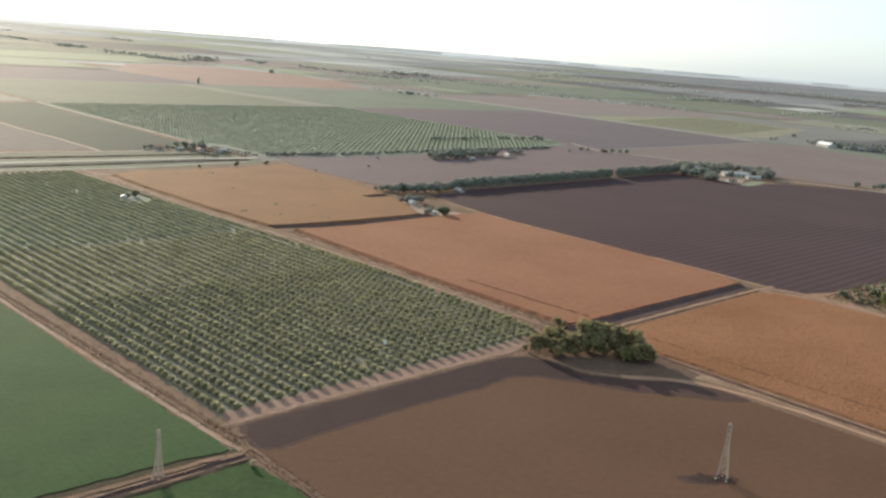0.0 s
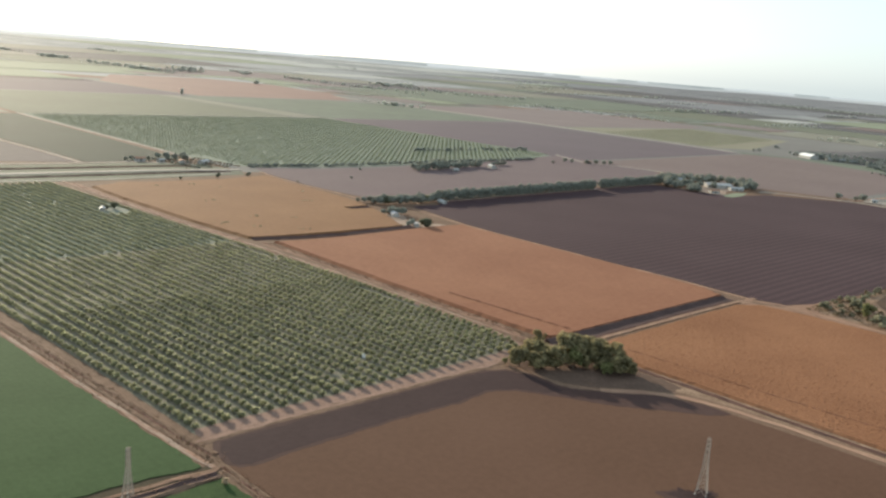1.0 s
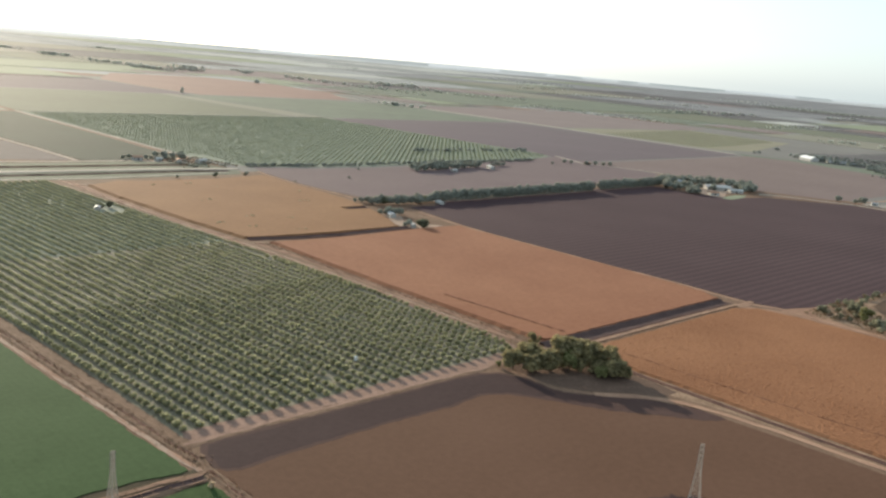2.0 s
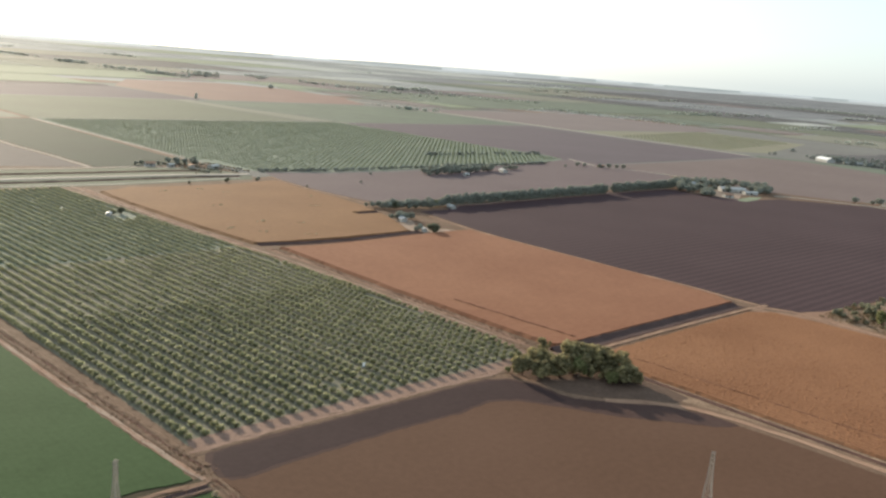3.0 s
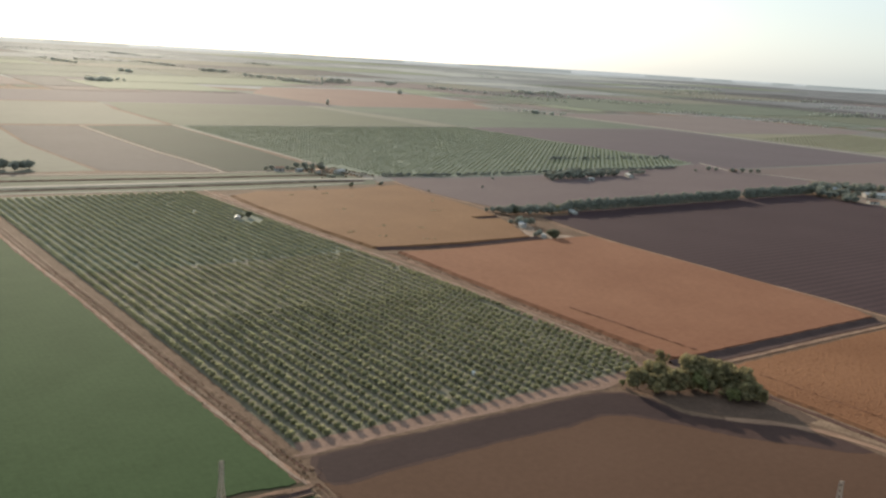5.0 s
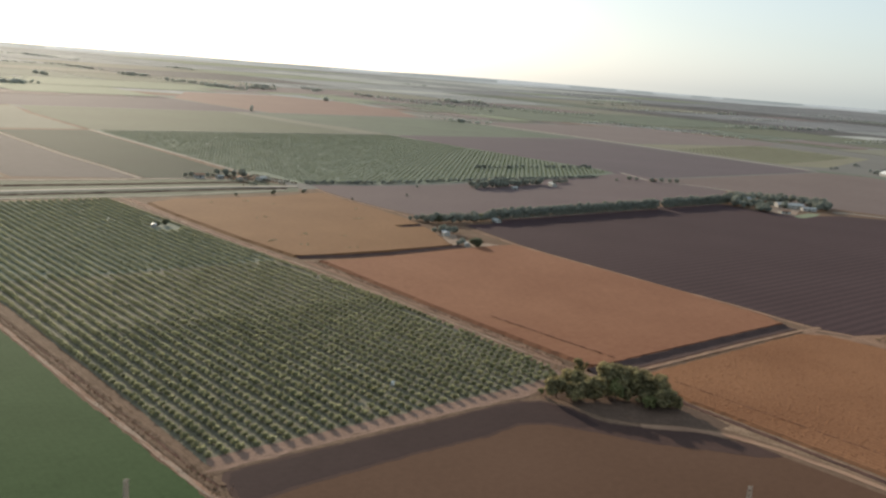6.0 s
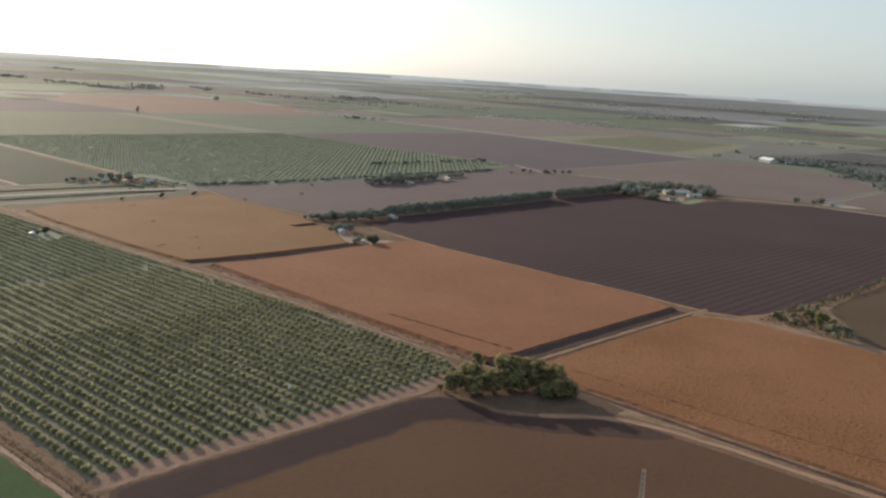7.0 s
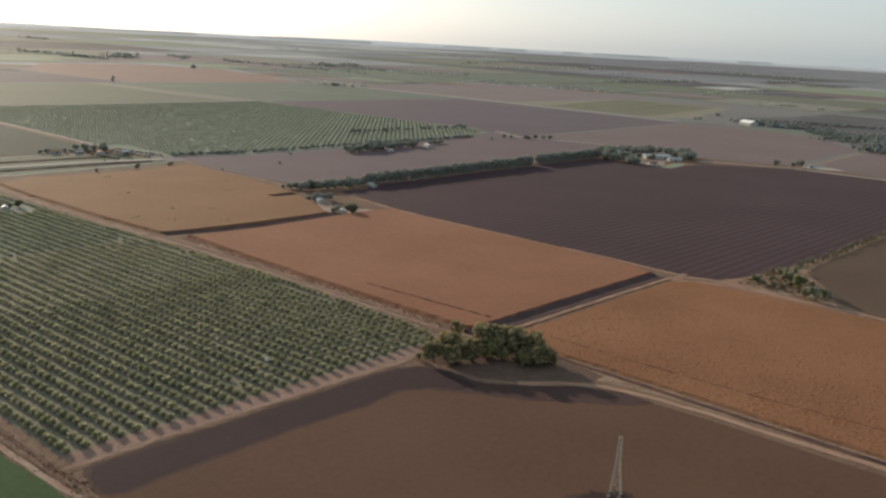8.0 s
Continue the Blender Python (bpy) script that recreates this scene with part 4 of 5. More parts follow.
SAGE = [tree_kind(295 + k, 4.0, 4.4, 0.1, 26, 700, 0.22, LEAF_SAGE, 0.1, 3, (0.2, 0.38), 6) for k in range(3)]
PALE_BRUSH = [tree_kind(247, 4.0, 4.2, 0.1, 9, 420, 0.16, STRAW_LEAF, 0.06, 5)]
HAZED_TREE = [tree_kind(281 + k, 9.0, 9.5, 0.2, 16, 900, 0.45, LEAF_HAZED, 0.3, 4) for k in range(3)]
HAZED_BUSH = [tree_kind(291 + k, 4.0, 5.0, 0.1, 9, 320, 0.36, LEAF_HAZED, 0.1, 3) for k in range(2)]
COLUMN = [tree_kind(261 + k, 8.6, 5.6, 0.0, 14, 520, 0.42, LEAF_HAZED, 0.2, 3) for k in range(4)]
BUSH = [tree_kind(251 + k, 4.0, 4.6, 0.1, 9, 380, 0.32, LEAF_DARK, 0.1, 3) for k in range(2)]


def stand(kinds, rows, name, label, category="tree", group=""):
    for n, (x, y, size) in enumerate(rows):
        tree(name, kinds[n % len(kinds)], x, y, size, (x * 17 + y * 29) % 360, label, category, group, 0.9 + 0.2 * ((n * 7) % 5) / 5)


# bushes by the field gate and along the hedge
gate_rng = np.random.default_rng(21)
stand(SAGE, [(465, 148, 2.3), (471, 145, 1.8)], "tree", "dark green tree with a long shadow at the field corner", group="gate bushes")
stand(SAGE, [(493, 170, 2.0), (500, 175, 1.5)], "tree", "olive-green spreading small tree at the field corner", group="gate bushes")
stand([LIME], [(481, 161, 1.15)], "tree", "round bright green tree by the field corner", group="gate bushes")
stand(SAGE, [(475, 181, 1.6), (479, 184, 1.0), (473, 171, 0.9), (474, 166, 0.7), (486, 177, 0.9), (484, 167, 0.8), (488, 153, 0.8), (507, 180, 1.1), (516, 176, 1.2)], "bush", "grey-green scrubby bush beside the field gate", "bush", "gate bushes")
stand(BRUSH, [(466 + gate_rng.uniform(0, 30), 152 + gate_rng.uniform(0, 32), gate_rng.uniform(0.25, 0.6)) for k in range(22)], "bush", "dry tan brush by the field corner", "bush", "gate bushes")


def hedge_line(x):
    return 177.4 + 9.5 * math.exp(-(x - 490) / 42)


hedge_rng = np.random.default_rng(8)
stand(SAGE + BRUSH[:1], [(x, hedge_line(x) + hedge_rng.normal() * 1.1, hedge_rng.uniform(0.4, 0.85)) for x in (492 + k * 3.3 + hedge_rng.normal() * 1.6 for k in range(150)) if noise.noise((x * 0.06, 3, 1)) > -0.28], "bush", "dusty scrubby bush in a field hedge", "bush", "hedge bushes")
# farmyard
yard_rng = np.random.default_rng(44)
tree("tree", DARK[0], 418.5, 445.5, 1.15, 40, "large low rounded dark green farmyard tree", group="farmyard trees", high=0.72)
stand(HAZED_TREE, [(413.5, 456, 0.5), (417, 458.5, 0.55), (410, 455, 0.4)], "tree", "low haze-greyed tree beside the shed", group="farmyard trees")
stand(HAZED_TREE, [(428, 496, 0.72), (432.5, 493, 0.74), (437, 491, 0.66), (433, 499, 0.7), (424, 499, 0.5)], "tree", "haze-greyed green shade tree beside the farm house", group="farmyard trees")
stand(HAZED_TREE, [(443, 545, 0.6), (447.5, 542, 0.75), (439, 548, 0.4)], "tree", "dark tree of a small clump beside the farm road", group="farmyard trees")
stand(HAZED_TREE, [(446 + k * 3.3, 531 - k * 0.25 + yard_rng.normal() * 2.4, yard_rng.uniform(0.72, 1.02)) for k in range(19)], "tree", "haze-greyed green tree of the belt behind the farmyard", group="farmyard trees")
stand(DARK[1:], [(452, 529, 1.0)], "tree", "tall dark tree beside the farm road", group="farmyard trees")
stand([LIME], [(496, 527, 0.9), (501, 529, 0.75), (488, 525, 0.7)], "tree", "yellowish-green tree at the windbreak's end", group="farmyard trees")
field("yard", [(408, 486), (414, 474), (408, 456), (408, 447), (432, 444.5), (441, 447), (426, 458), (424, 472), (436, 488), (424, 498)], TRACK_RUT, "pale trodden earth of the farmyard", 0.05, wobble=2, fray=2, step=2)
# windbreak
wind = [(507 + k * 2.7, 528 + 0.012 * k * 2.7 + hedge_rng.normal() * 0.5, hedge_rng.uniform(1.16, 1.46)) for k in range(86)]
wind += [(752 + k * 2.9, 533.5 - 0.005 * k * 2.9 + hedge_rng.normal() * 0.6, hedge_rng.uniform(1.16, 1.5)) for k in range(41)]
stand(COLUMN, [w for w in wind if w[0] < 738 or w[0] > 750], "tree", "dark upright tree in a field windbreak", group="windbreak trees")
stand(HAZED_BUSH, [(510 + k * 4.2, 526.4 + 0.012 * k * 4.2, hedge_rng.uniform(0.6, 0.9)) for k in range(54)] + [(754 + k * 4.4, 531.6, hedge_rng.uniform(0.6, 0.9)) for k in range(26)], "bush", "low haze-greyed undergrowth of the windbreak", "bush", "windbreak bushes")
# farm at the dark field's corner
stand(HAZED_TREE, [(856, 516, 1.2), (930, 528, 1.1), (945, 524, 1.1), (921, 536, 1.1), (897, 512, 1.0), (903, 503, 0.9), (912, 490, 0.9), (882, 510, 1.1), (862, 520, 1.30), (872, 526, 1.18), (884, 520, 1.06), (892, 532, 1.30), (903, 545, 1.18), (915, 548, 1.30), (926, 540, 1.18), (938, 537, 1.30), (949, 532, 1.18), (960, 524, 1.18), (969, 514, 1.18), (975, 502, 1.18), (979, 490, 1.30), (975, 479, 1.30), (969, 470, 1.06), (962, 478, 0.94), (958, 486, 0.83), (851, 484, 0.95), (856, 478, 0.9), (862, 484, 1.0), (866, 491, 1.05), (858, 490, 0.9), (935, 521, 1.2), (944, 518, 1.2), (953, 515, 1.15), (964, 500, 1.2), (966, 492, 1.1), (957, 478, 1.15), (945, 468, 1.1), (950, 463, 1.0), (955, 470, 1.1), (936, 466, 0.9), (912, 549, 1.1), (900, 549, 1.1), (890, 545, 1.1), (933, 549, 1.0)], "tree", "dark green tree around the farm buildings", group="farm trees")
stand(HAZED_TREE, [(858, 508, 1.0), (866, 506, 0.9), (880, 500, 0.8)], "tree", "lighter green tree in front of the farm", group="farm trees")
field("yard", [(856, 462), (866, 452), (905, 470), (960, 470), (974, 490), (950, 520), (905, 515), (880, 500)], TRACK_RUT, "pale trodden yard between the farm buildings", 0.05)
field("lawn", [(858, 449), (862, 441), (890, 443), (918, 452), (904, 459), (876, 456)], GREEN_LIGHT, "small bright green lawn by the farm", 0.09)
# tree clump on the stubble
stand(HAZED_TREE, [(628 + k * 4.9, 680 + ((k * 5) % 7) * 2.4 + k * 0.5, (0.75 + 0.11 * ((k * 3) % 5)) * (1.15 if 3 < k < 12 else 0.9)) for k in range(24)], "tree", "dark green tree in a clump on the stubble", group="clump trees")
stand(HAZED_BUSH, [(766 + k * 5, 699 + k * 0.6, 1.2) for k in range(6)], "bush", "dark bush beside the white roofed shed", "bush", "clump bushes")
stand(BUSH, [(451, 649, 0.5), (394, 689, 1.1), (358, 690, 0.7), (425, 691, 0.7)], "bush", "green bush at the edge of the pale sorghum", "bush", "field edge bushes")
stand(HAZED_BUSH, [(884, 702, 1.0), (566, 702, 0.7), (517, 655, 0.6)], "bush", "lone dark bush on the stubble", "bush")
# small farms
stand(HAZED_TREE, [(916, 708, 0.7), (923, 702, 0.6), (937, 688, 0.6), (950, 683, 0.7), (960, 677, 0.6), (970, 674, 0.7)], "tree", "small dark tree by a small farm", group="small farm trees")
stand(HAZED_TREE, [(1009, 388, 0.9), (1024, 366, 1.1), (1018, 372, 0.6)], "tree", "dark brown-green tree beside the sandy road", group="roadside trees")
# trees of the road village
stand(HAZED_TREE, [(364, 808, 0.5), (372, 812, 0.55), (385, 803, 0.5), (402, 818, 0.7), (408, 812, 0.85), (414, 806, 0.8), (420, 798, 0.8), (411, 818, 0.75), (424, 812, 0.6), (430, 822, 0.55), (440, 836, 0.5)], "tree", "dark green tree in the roadside hamlet", group="hamlet trees")
stand(BRUSH + HAZED_BUSH, [(392 + (k * 13) % 58, 742 + (k * 7) % 68, 0.45 + 0.1 * (k % 4)) for k in range(60)], "bush", "dry scrub on the cleared plot by the highway", "bush", "hamlet scrub")
stand(HAZED_TREE, [(430, 696, 0.4)], "tree", "small dark tree at the sorghum's edge", group="hamlet trees")
stand(HAZED_TREE, [(122 + k * 7, 842 + (k % 3) * 5, 1.1) for k in range(6)], "tree", "dark tree of a small copse by the frontage road", group="copse trees")
stand(DARK, [(250, 580, 0.62), (243, 577, 0.4)], "tree", "dark tree beside the shed in the orchard", group="orchard shed trees")

# ---- far tree lines ----
LINE_KINDS = [crown_arrays(np.random.default_rng(90 + k), 9.0, 11.0, 0.2, 4, 26, 1.2) for k in range(5)]


def tree_line(a, b, count, wide, size, label):
    rng = np.random.default_rng(int(abs(a[0] + b[1])))
    spots = []
    for k in range(count):
        p = rng.uniform()
        spots.append((a[0] + (b[0] - a[0]) * p + rng.normal() * wide, a[1] + (b[1] - a[1]) * p + rng.normal() * wide, size * 0.82 * rng.uniform(0.55, 1.25), rng.uniform(0, 6.28), int(rng.integers(0, 5))))
    # past 1.9 km the leaves are the ones paled for haze
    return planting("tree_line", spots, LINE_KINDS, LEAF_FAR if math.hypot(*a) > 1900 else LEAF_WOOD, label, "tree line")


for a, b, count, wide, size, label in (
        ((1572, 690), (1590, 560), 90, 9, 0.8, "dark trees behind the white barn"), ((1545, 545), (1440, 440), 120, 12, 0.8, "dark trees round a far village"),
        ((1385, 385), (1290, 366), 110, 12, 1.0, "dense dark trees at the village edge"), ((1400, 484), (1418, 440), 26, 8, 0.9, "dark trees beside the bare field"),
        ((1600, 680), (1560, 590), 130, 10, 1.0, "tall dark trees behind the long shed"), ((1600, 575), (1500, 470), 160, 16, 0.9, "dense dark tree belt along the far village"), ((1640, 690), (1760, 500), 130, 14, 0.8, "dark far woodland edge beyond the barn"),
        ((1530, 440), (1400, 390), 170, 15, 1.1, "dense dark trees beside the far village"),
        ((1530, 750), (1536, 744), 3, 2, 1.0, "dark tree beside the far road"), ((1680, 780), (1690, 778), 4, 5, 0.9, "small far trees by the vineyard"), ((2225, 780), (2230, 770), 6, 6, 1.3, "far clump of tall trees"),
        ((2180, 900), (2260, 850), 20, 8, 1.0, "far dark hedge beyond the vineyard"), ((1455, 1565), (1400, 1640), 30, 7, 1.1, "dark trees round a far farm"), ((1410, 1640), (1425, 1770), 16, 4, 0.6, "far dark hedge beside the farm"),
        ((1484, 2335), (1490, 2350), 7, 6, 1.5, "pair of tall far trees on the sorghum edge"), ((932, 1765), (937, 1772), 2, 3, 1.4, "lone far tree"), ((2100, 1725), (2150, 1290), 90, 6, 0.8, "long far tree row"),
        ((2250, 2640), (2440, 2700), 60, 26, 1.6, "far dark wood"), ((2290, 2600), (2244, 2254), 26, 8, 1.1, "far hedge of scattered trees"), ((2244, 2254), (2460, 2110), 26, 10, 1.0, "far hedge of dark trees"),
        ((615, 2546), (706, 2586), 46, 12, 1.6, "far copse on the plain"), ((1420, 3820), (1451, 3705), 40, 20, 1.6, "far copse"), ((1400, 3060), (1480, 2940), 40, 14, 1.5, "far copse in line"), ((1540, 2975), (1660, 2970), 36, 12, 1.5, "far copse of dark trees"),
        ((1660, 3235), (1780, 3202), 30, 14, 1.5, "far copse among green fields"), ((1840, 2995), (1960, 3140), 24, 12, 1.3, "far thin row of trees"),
        # the two dense edge rows are added to draw a shadowed ditch edge
        ((752, 834), (970, 820), 70, 3, 0.6, "dark tree row inside the far orchard"), ((458, 746), (540, 731), 90, 1.2, 0.42, "dense trees added for the dark shadowed ditch edge of the far orchard"), ((540, 731), (880, 734), 330, 1.2, 0.42, "dense trees added for the dark shadowed ditch edge of the far orchard")):
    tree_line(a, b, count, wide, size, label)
far_rng = np.random.default_rng(77)
for k in range(30):                                     # hedges and copses along the borders of the far fields
    r, g = far_rng.uniform(2700, 7500), radians(far_rng.uniform(6, 86))
    x, y = 1450 + 510 * round((r * math.cos(g) - 1450) / 510), r * math.sin(g)
    long = far_rng.uniform(150, 900)
    if k % 2:
        x, y = r * math.cos(g), 1740 + 510 * round((r * math.sin(g) - 1740) / 510)
    if x < 1560 and y < 2600:
        continue
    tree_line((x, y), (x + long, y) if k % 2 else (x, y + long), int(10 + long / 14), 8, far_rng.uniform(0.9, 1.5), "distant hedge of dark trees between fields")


# ---- buildings ----
def shed(name, x, y, turn, long, wide, wall, rise, walls, roof, label, category, doors=1, windows=2, open_side=False):
    """A gabled building along its own x: walls with their openings set in, an overhanging roof of two thick slopes."""
    root = thing(name, (x, y, 0.0), turn, label, category)
    bm = bmesh.new()
    a, b = long / 2, wide / 2
    t = 0.25
    if not open_side:
        box(bm, -a, -b, -0.2, a, -b + t, wall)
    box(bm, -a, b - t, -0.2, a, b, wall)
    for s in (-1, 1):
        v = [bm.verts.new((s * a - (t if s > 0 else 0) + dx, y0, z0)) for dx in (0, t) for y0, z0 in ((-b + t, -0.2), (b - t, -0.2), (b - t, wall), (0, wall + rise * 0.96), (-b + t, wall))]
        bm.faces.new(v[:5][::-1])
        bm.faces.new(v[5:])
        for k in range(5):
            bm.faces.new((v[k], v[(k + 1) % 5], v[(k + 1) % 5 + 5], v[k + 5]))
    bmesh.ops.recalc_face_normals(bm, faces=bm.faces)
    body = part("wall", bm, walls, root)
    for s in (-1, 1):
        bm = bmesh.new()
        over = 0.5
        drop = rise / b * over
        ends = [(-a - over, 0, wall + rise + 0.12), (a + over, 0, wall + rise + 0.12), (a + over, s * (b + over), wall - drop + 0.12), (-a - over, s * (b + over), wall - drop + 0.12)]
        top = [bm.verts.new(p) for p in ends]
        low = [bm.verts.new((p[0], p[1], p[2] - 0.14)) for p in ends]
        bm.faces.new(top)
        bm.faces.new(low[::-1])
        for k in range(4):
            bm.faces.new((top[k], top[(k + 1) % 4], low[(k + 1) % 4], low[k]))
        bmesh.ops.recalc_face_normals(bm, faces=bm.faces)
        part("roof", bm, roof, root)
    for k in range(doors):
        x0 = -a + long * (k + 0.5) / doors
        part("door", box(bmesh.new(), x0 - 0.6, -b - 0.04, 0, x0 + 0.6, -b - 0.004, min(2.1, wall * 0.8)), OPENING, root)
    for k in range(windows):
        x0 = -a + long * (k + 0.25) / windows
        part("window", box(bmesh.new(), x0 - 0.5, -b - 0.03, wall * 0.4, x0 + 0.5, -b - 0.004, wall * 0.75), OPENING, root)
    if open_side:
        for k in range(6):
            x0 = -a + long * k / 5
            part("post", box(bmesh.new(), x0 - 0.15, -b, -0.1, x0 + 0.15, -b + 0.3, wall), CONCRETE, root)
    return root


shed("house", 426, 488, 62, 9, 4.5, 2.4, 0.8, WHITE_WALL, GREY_ROOF, "small whitewashed farm house under a shade tree", "house")
shed("shed", 414.5, 451, 60, 5, 3, 2.2, 0.4, WHITE_WALL, WHITE_ROOF, "low white shed beside a dark tree", "shed", 1, 1)
shed("shed", 507, 519.5, 75, 9, 4.5, 1.8, 1.2, WHITE_WALL, WHITE_ROOF, "white sheet-roofed shed at the windbreak's end", "shed", 1, 2)
shed("barn", 925, 493, -36, 30, 14, 3.4, 1.8, WHITE_WALL, WHITE_ROOF, "large white sheet-roofed farm barn", "barn", 2, 4)
shed("shed", 925, 470, -36, 15, 8, 2.8, 1.1, WHITE_WALL, WHITE_ROOF, "white sheet-roofed farm shed", "shed", 1, 3)
shed("shed", 908, 541, -28, 24, 10, 3.4, 1.6, WHITE_WALL, GREY_ROOF, "grey-blue sheet-roofed farm shed among trees", "shed", 1, 3)
shed("house", 872, 468, -30, 10, 7, 2.8, 1.2, WHITE_WALL, TILE_ROOF, "small pale farm house with a tile roof", "house", 1, 2)
shed("barn", 1545, 655, 60, 32, 17, 4.6, 3.8, WHITE_WALL, BARN_ROOF, "white barn with an open side and a bright sheet roof", "barn", 0, 0, True)
shed("shed", 1562, 606, -58, 46, 9, 3.0, 1.4, WHITE_WALL, GREY_ROOF, "long low grey-roofed animal shed", "shed", 2, 6)
shed("shed", 747, 683, 64, 13, 6, 2.8, 1.2, WHITE_WALL, WHITE_ROOF, "white roofed shed beside a tree clump", "shed", 1, 2)
shed("shed", 676, 672, -10, 6, 4, 2.2, 0.8, WHITE_WALL, WHITE_ROOF, "low white shed before the tree clump", "shed", 1, 1)
shed("house", 942, 690, -20, 8, 5, 2.5, 1.0, WOOD, TILE_ROOF, "small brown farm house with a tile roof", "house")
shed("house", 1031, 356, -60, 6, 4.5, 2.4, 0.9, WHITE_WALL, WHITE_ROOF, "small white house beside the sandy road", "house")
shed("house", 375, 801, -5, 9, 6, 2.8, 1.2, WHITE_WALL, TILE_ROOF, "small white hamlet house with a tile roof", "house")
shed("shed", 392, 792, 15, 7, 4, 2.4, 0.7, CONCRETE, WHITE_ROOF, "small pale shed in the roadside hamlet", "shed", 1, 1)
shed("house", 408, 781, 70, 8, 5, 2.6, 0.9, WHITE_WALL, TILE_ROOF, "small tile-roofed hamlet house", "house")
shed("house", 428, 775, 30, 12, 6, 2.6, 1.0, WHITE_WALL, WHITE_ROOF, "pale roofed house at the end of the hamlet", "house")
shed("shed", 239.5, 575, 60, 5, 3, 2.2, 0.5, CONCRETE, GREY_ROOF, "small pale grey shed in the orchard", "shed", 1, 1)
for k, (x, y, turn) in enumerate(((1490, 450, -50), (1478, 430, -45), (1500, 470, -60), (1450, 405, -40), (1530, 490, -50))):
    shed("house", x, y, turn, 13 + k % 3 * 3, 8, 2.9, 1.3, WHITE_WALL, (GREY_ROOF, WHITE_ROOF)[k % 2], "pale roofed house in the far village", "house", 1, 2)


# ---- lattice towers ----
def lattice_tower(x, y, high, base, turn, label):
    root = thing("transmission_tower", (x, y, 0.0), turn, label, "transmission tower", "lattice towers")
    waist, neck = base * 0.42, base * 0.26

    def half(z):
        k = z / high
        return (base + (waist - base) * k / 0.55 if k < 0.55 else waist + (neck - waist) * (k - 0.55) / 0.45) / 2

    levels = [0.0]
    while levels[-1] < high - 1.0:
        levels.append(min(high, levels[-1] + max(1.1, half(levels[-1]) * 1.7)))
    corners = ((-1, -1), (1, -1), (1, 1), (-1, 1))
    for sx, sy in corners:
        bm = bmesh.new()
        rings = []
        for z in (-0.1, high * 0.55, high):
            c, r = half(max(z, 0)), 0.085
            rings.append([bm.verts.new((sx * c + dx * r, sy * c + dy * r, z)) for dx, dy in corners])
        for low, up in zip(rings, rings[1:]):
            for k in range(4):
                bm.faces.new((low[k], low[(k + 1) % 4], up[(k + 1) % 4], up[k]))
        bm.faces.new(rings[-1])
        bm.faces.new(rings[0][::-1])
        part("leg", bm, STEEL, root)
        part("footing", box(bmesh.new(), sx * half(0) - 0.3, sy * half(0) - 0.3, -0.2, sx * half(0) + 0.3, sy * half(0) + 0.3, 0.25, 0.03), CONCRETE, root)
    for c0, c1 in zip(corners, corners[1:] + corners[:1]):
        for z0, z1 in zip(levels, levels[1:]):
            h0, h1 = half(z0), half(z1)
            for a, b, za, zb in ((c0, c1, z0, z1), (c1, c0, z0, z1), (c0, c1, z1, z1)):
                ha, hb = half(za), half(zb)
                part("brace", bar(bmesh.new(), (a[0] * ha, a[1] * ha, za), (b[0] * hb, b[1] * hb, zb), 0.05), STEEL, root)
    for z in (high - 0.4, high - 2.0, high - 3.6):
        bm = bmesh.new()
        bar(bm, (-0.95, 0, z), (0.95, 0, z), 0.07)
        bar(bm, (-0.95, 0, z), (0, 0, z + 0.5), 0.05)
        bar(bm, (0.95, 0, z), (0, 0, z + 0.5), 0.05)
        arm = part("crossarm", bm, STEEL, root)
        for s in (-1, 1):
            bm = bmesh.new()
            for k in range(4):
                bmesh.ops.create_cone(bm, cap_ends=True, segments=8, radius1=0.13, radius2=0.13, depth=0.06, matrix=Matrix.Translation((s * 0.92, 0, z - 0.15 - 0.14 * k)))
            bar(bm, (s * 0.92, 0, z), (s * 0.92, 0, z - 0.7), 0.03)
            part("insulator", bm, OPENING, arm)
    return root


lattice_tower(214.8, 110.0, 17.6, 3.1, 20, "grey steel lattice tower standing on bare soil")
lattice_tower(82.8, 202.0, 14.0, 2.1, 20, "pale steel lattice tower beside the irrigation ditch")


# ---- small things in the fields ----
tank = thing("water_tank", (204.2, 253.5, 0.0), 15, "small white plastic water tank among orchard trees", "water tank")
tank.scale = (0.8, 0.8, 0.8)
bm = bmesh.new()
bmesh.ops.create_cone(bm, cap_ends=True, segments=20, radius1=0.8, radius2=0.8, depth=1.5, matrix=Matrix.Translation((0, 0, 1.15)))
bmesh.ops.create_cone(bm, cap_ends=True, segments=20, radius1=0.8, radius2=0.3, depth=0.35, matrix=Matrix.Translation((0, 0, 2.07)))
part("barrel", bm, BARN_ROOF, tank)
bm = bmesh.new()
bmesh.ops.create_cone(bm, cap_ends=True, segments=16, radius1=0.32, radius2=0.28, depth=0.14, matrix=Matrix.Translation((0, 0, 2.3)))
part("lid", bm, OPENING, tank, "dark round lid")
part("plinth", box(bmesh.new(), -0.95, -0.95, -0.2, 0.95, 0.95, 0.4, 0.04), CONCRETE, tank)
stand(PALE_BRUSH, [(106.6, 193.4, 0.62)], "bush", "pale dry straw-coloured bush at the ditch corner", "bush")
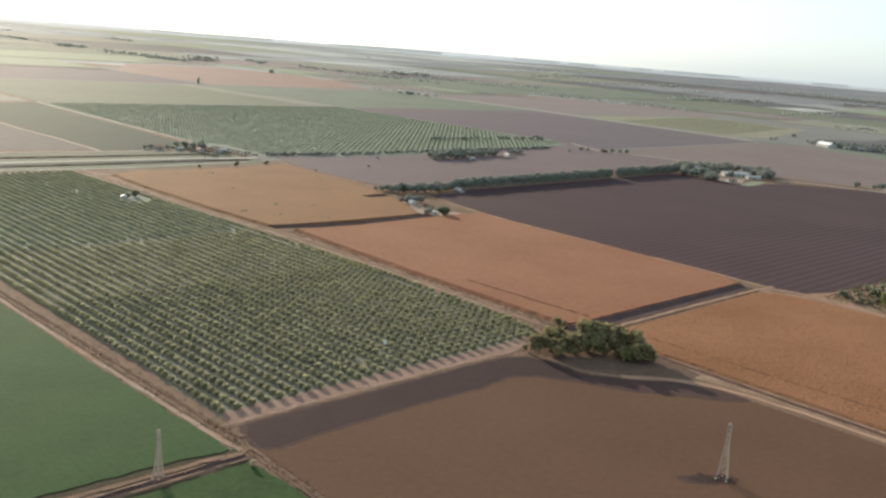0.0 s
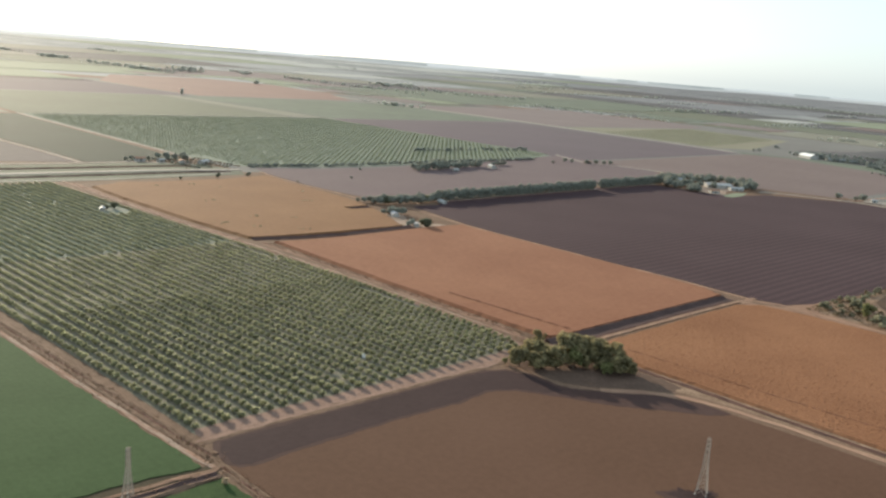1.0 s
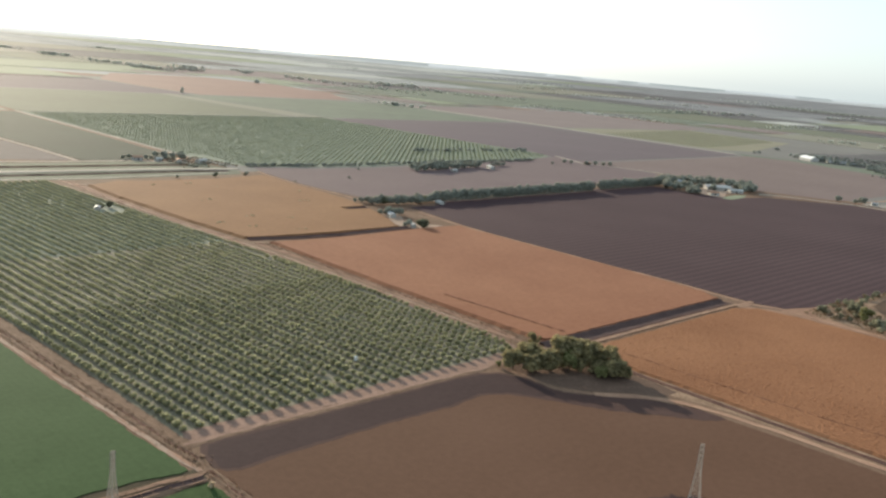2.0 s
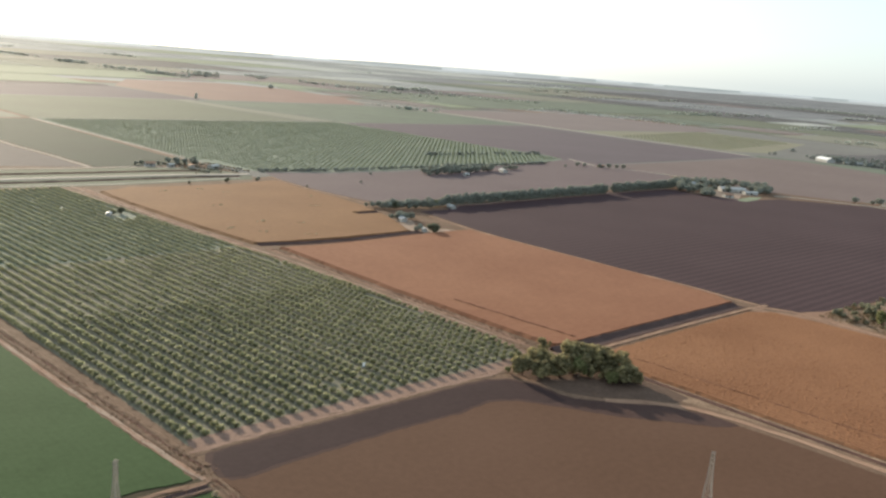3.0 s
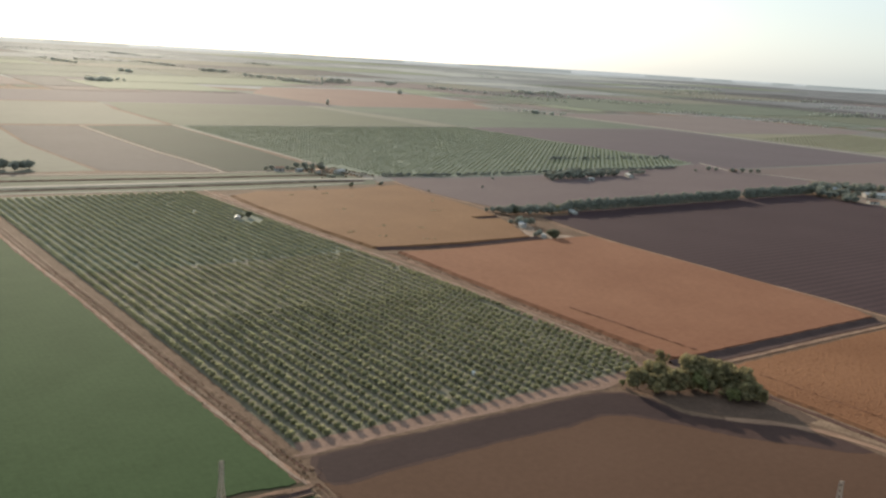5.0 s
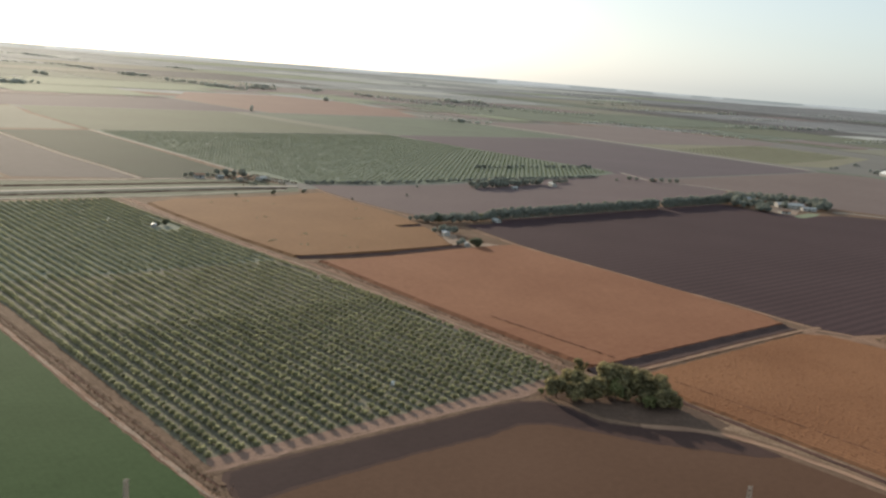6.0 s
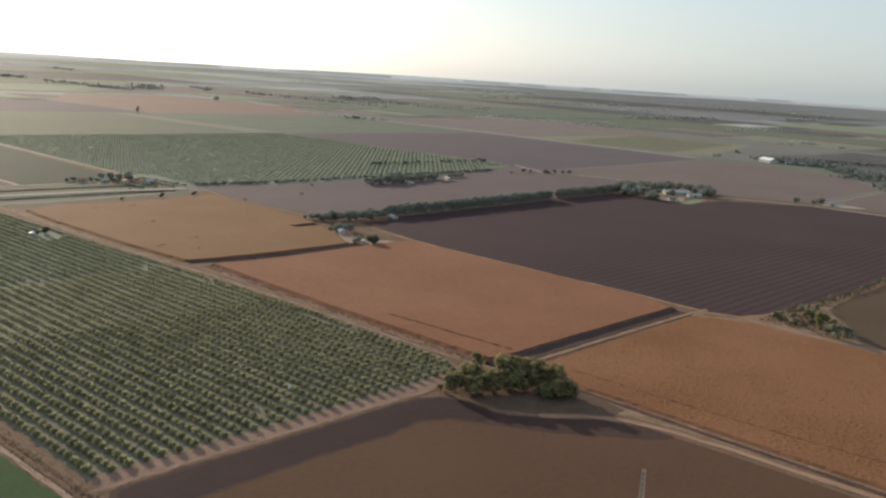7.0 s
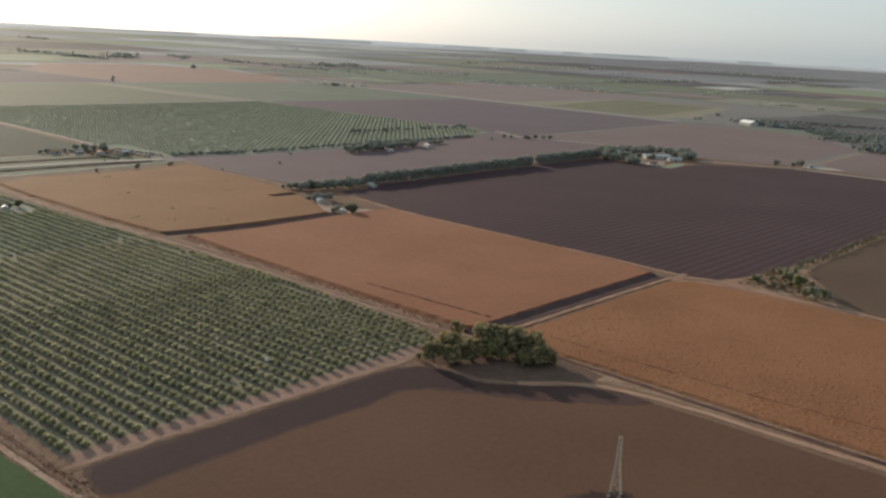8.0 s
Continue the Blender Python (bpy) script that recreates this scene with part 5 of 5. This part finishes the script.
field("damp_patch", [(205, 119), (212, 116.5), (214, 112), (217.5, 111.5), (219, 107), (215, 105.5), (210.5, 108.5), (206, 111.5), (203, 115)], SOIL_MOIST, "moist brown soil round the lattice tower", 0.075, wobble=1.8, fray=1.4, step=0.8)
field("damp_patch", [(206, 117.6), (211, 115.5), (213, 112), (217, 110.5), (217.5, 107.5), (214.5, 106.8), (211, 109.5), (206.5, 113)], SOIL_DAMP, "dark damp soil under the lattice tower", 0.09, wobble=1.6, fray=1.4, step=0.8)
weed_rng = np.random.default_rng(33)
WEEDS = [crown_arrays(np.random.default_rng(95 + k), 1.1, 1.6, 0.0, 2, 30, 0.18) for k in range(4)]


def weeds(spots, mat, label, size=1.0):
    return planting("weeds", [(x, y, size * weed_rng.uniform(0.5, 1.3), weed_rng.uniform(0, 6.28), int(weed_rng.integers(0, 4))) for x, y in spots], WEEDS, mat, label, "weeds")


weeds([(111.4 - (y - 214) * 0.055 + weed_rng.normal() * 1.5, y) for y in weed_rng.uniform(206, 480, 1100)], WEED_RED, "tufts of dry reddish-brown weeds on the ditch bank", 0.36)
weeds([(110.6 - (y - 214) * 0.05 + weed_rng.normal() * 2.0, y) for y in weed_rng.uniform(205, 420, 900)], LEAF_DRY, "tufts of dry tan grass on the verge by the orchard", 0.34)
weeds([(286.8 + weed_rng.normal() * 1.3, y) for y in weed_rng.uniform(234, 445, 420)], WEED_RED, "tufts of dry reddish weeds beside the sorghum", 0.6)
weeds([(278 + weed_rng.normal() * 0.9, y) for y in weed_rng.uniform(228, 330, 180)], WEED_RED, "tufts of reddish weeds between the two tracks", 0.5)
weeds([(x, 200.3 + weed_rng.normal() * 1.6) for x in weed_rng.uniform(40, 112, 170)], WEED_RED, "tufts of dry weeds along the irrigation ditch", 0.4)
weeds([(111.2 + weed_rng.normal() * 1.4, y) for y in weed_rng.uniform(150, 203, 260)], WEED_RED, "tufts of weeds on the ditch between wheat and soil", 0.36)
weeds([(300 + k * 0.9 + weed_rng.normal() * 0.5, 214.9 + weed_rng.normal() * 0.35) for k in range(160)], WEED_RED, "reddish weeds along the drainage ditch", 0.5)
weeds([(211 + weed_rng.normal() * 2.4, 112.5 + weed_rng.normal() * 1.6) for k in range(30)], WEED_DARK, "low dark weeds at the tower's foot", 0.3)
weeds([(215.5 + weed_rng.normal() * 1.6, 108 + weed_rng.normal() * 1.2) for k in range(26)], WEED_DARK, "low dark weeds inside the tower's legs", 0.35)

weeds([(x, y) for x, y in ((464 + weed_rng.uniform(0, 44), 142 + weed_rng.uniform(0, 46)) for k in range(420)) if y > 140 + (x - 470) * 0.75], LEAF_DRY, "dry tan weeds at the field corner")
weeds([(496 + k * 1.7, hedge_line(496 + k * 1.7) - 2.2 + weed_rng.normal() * 0.9) for k in range(250)], LEAF_DRY, "dry tan weeds along the hedge")
weeds([(410 + weed_rng.uniform(0, 48), 448 + weed_rng.uniform(0, 90)) for k in range(160)], WEED_RED, "dry weeds of the farmyard", 0.6)

for x, y in ((327, 520), (322, 518), (346, 504), (291, 506), (307, 486), (363, 636), (351, 655), (421, 600), (318, 654), (327, 584), (330, 470), (395, 560)):
    weeds([(x + weed_rng.normal() * 2.6, y + weed_rng.normal() * 1.2) for k in range(18)], LEAF_SAGE, "patch of green weeds standing in the sorghum", 1.3)
weeds([(266.6 - (y - 446) * 0.066 + weed_rng.normal() * 0.3, y) for y in np.arange(420, 548, 3.4)], STRAW_LEAF, "line of pale dry tufts along the orchard's edge", 0.8)

# ---- sorghum heads standing above the crop ----
head_rng = np.random.default_rng(61)
HEADS = []
for k in range(4):
    v = ICO_V * np.array([0.5, 0.9, 0.30]) * head_rng.uniform(0.75, 1.25, (len(ICO_V), 1)) + np.array([0, 0, 0.585])
    HEADS.append((v, np.zeros((0, 4), int), ICO_F))
rows = [(x + head_rng.normal() * 0.25, y + head_rng.normal() * 0.5, head_rng.uniform(0.92, 1.12), head_rng.uniform(-0.3, 0.3), int(head_rng.integers(0, 4)))
        for x in np.arange(300.5, 400, 2.2) for y in np.arange(40, 207, 1.5) if head_rng.uniform() < 0.95 - 0.007 * (x - 300)]
planting("sorghum_heads", rows, HEADS, SORGHUM, "ragged orange sorghum heads above the crop", "sorghum")
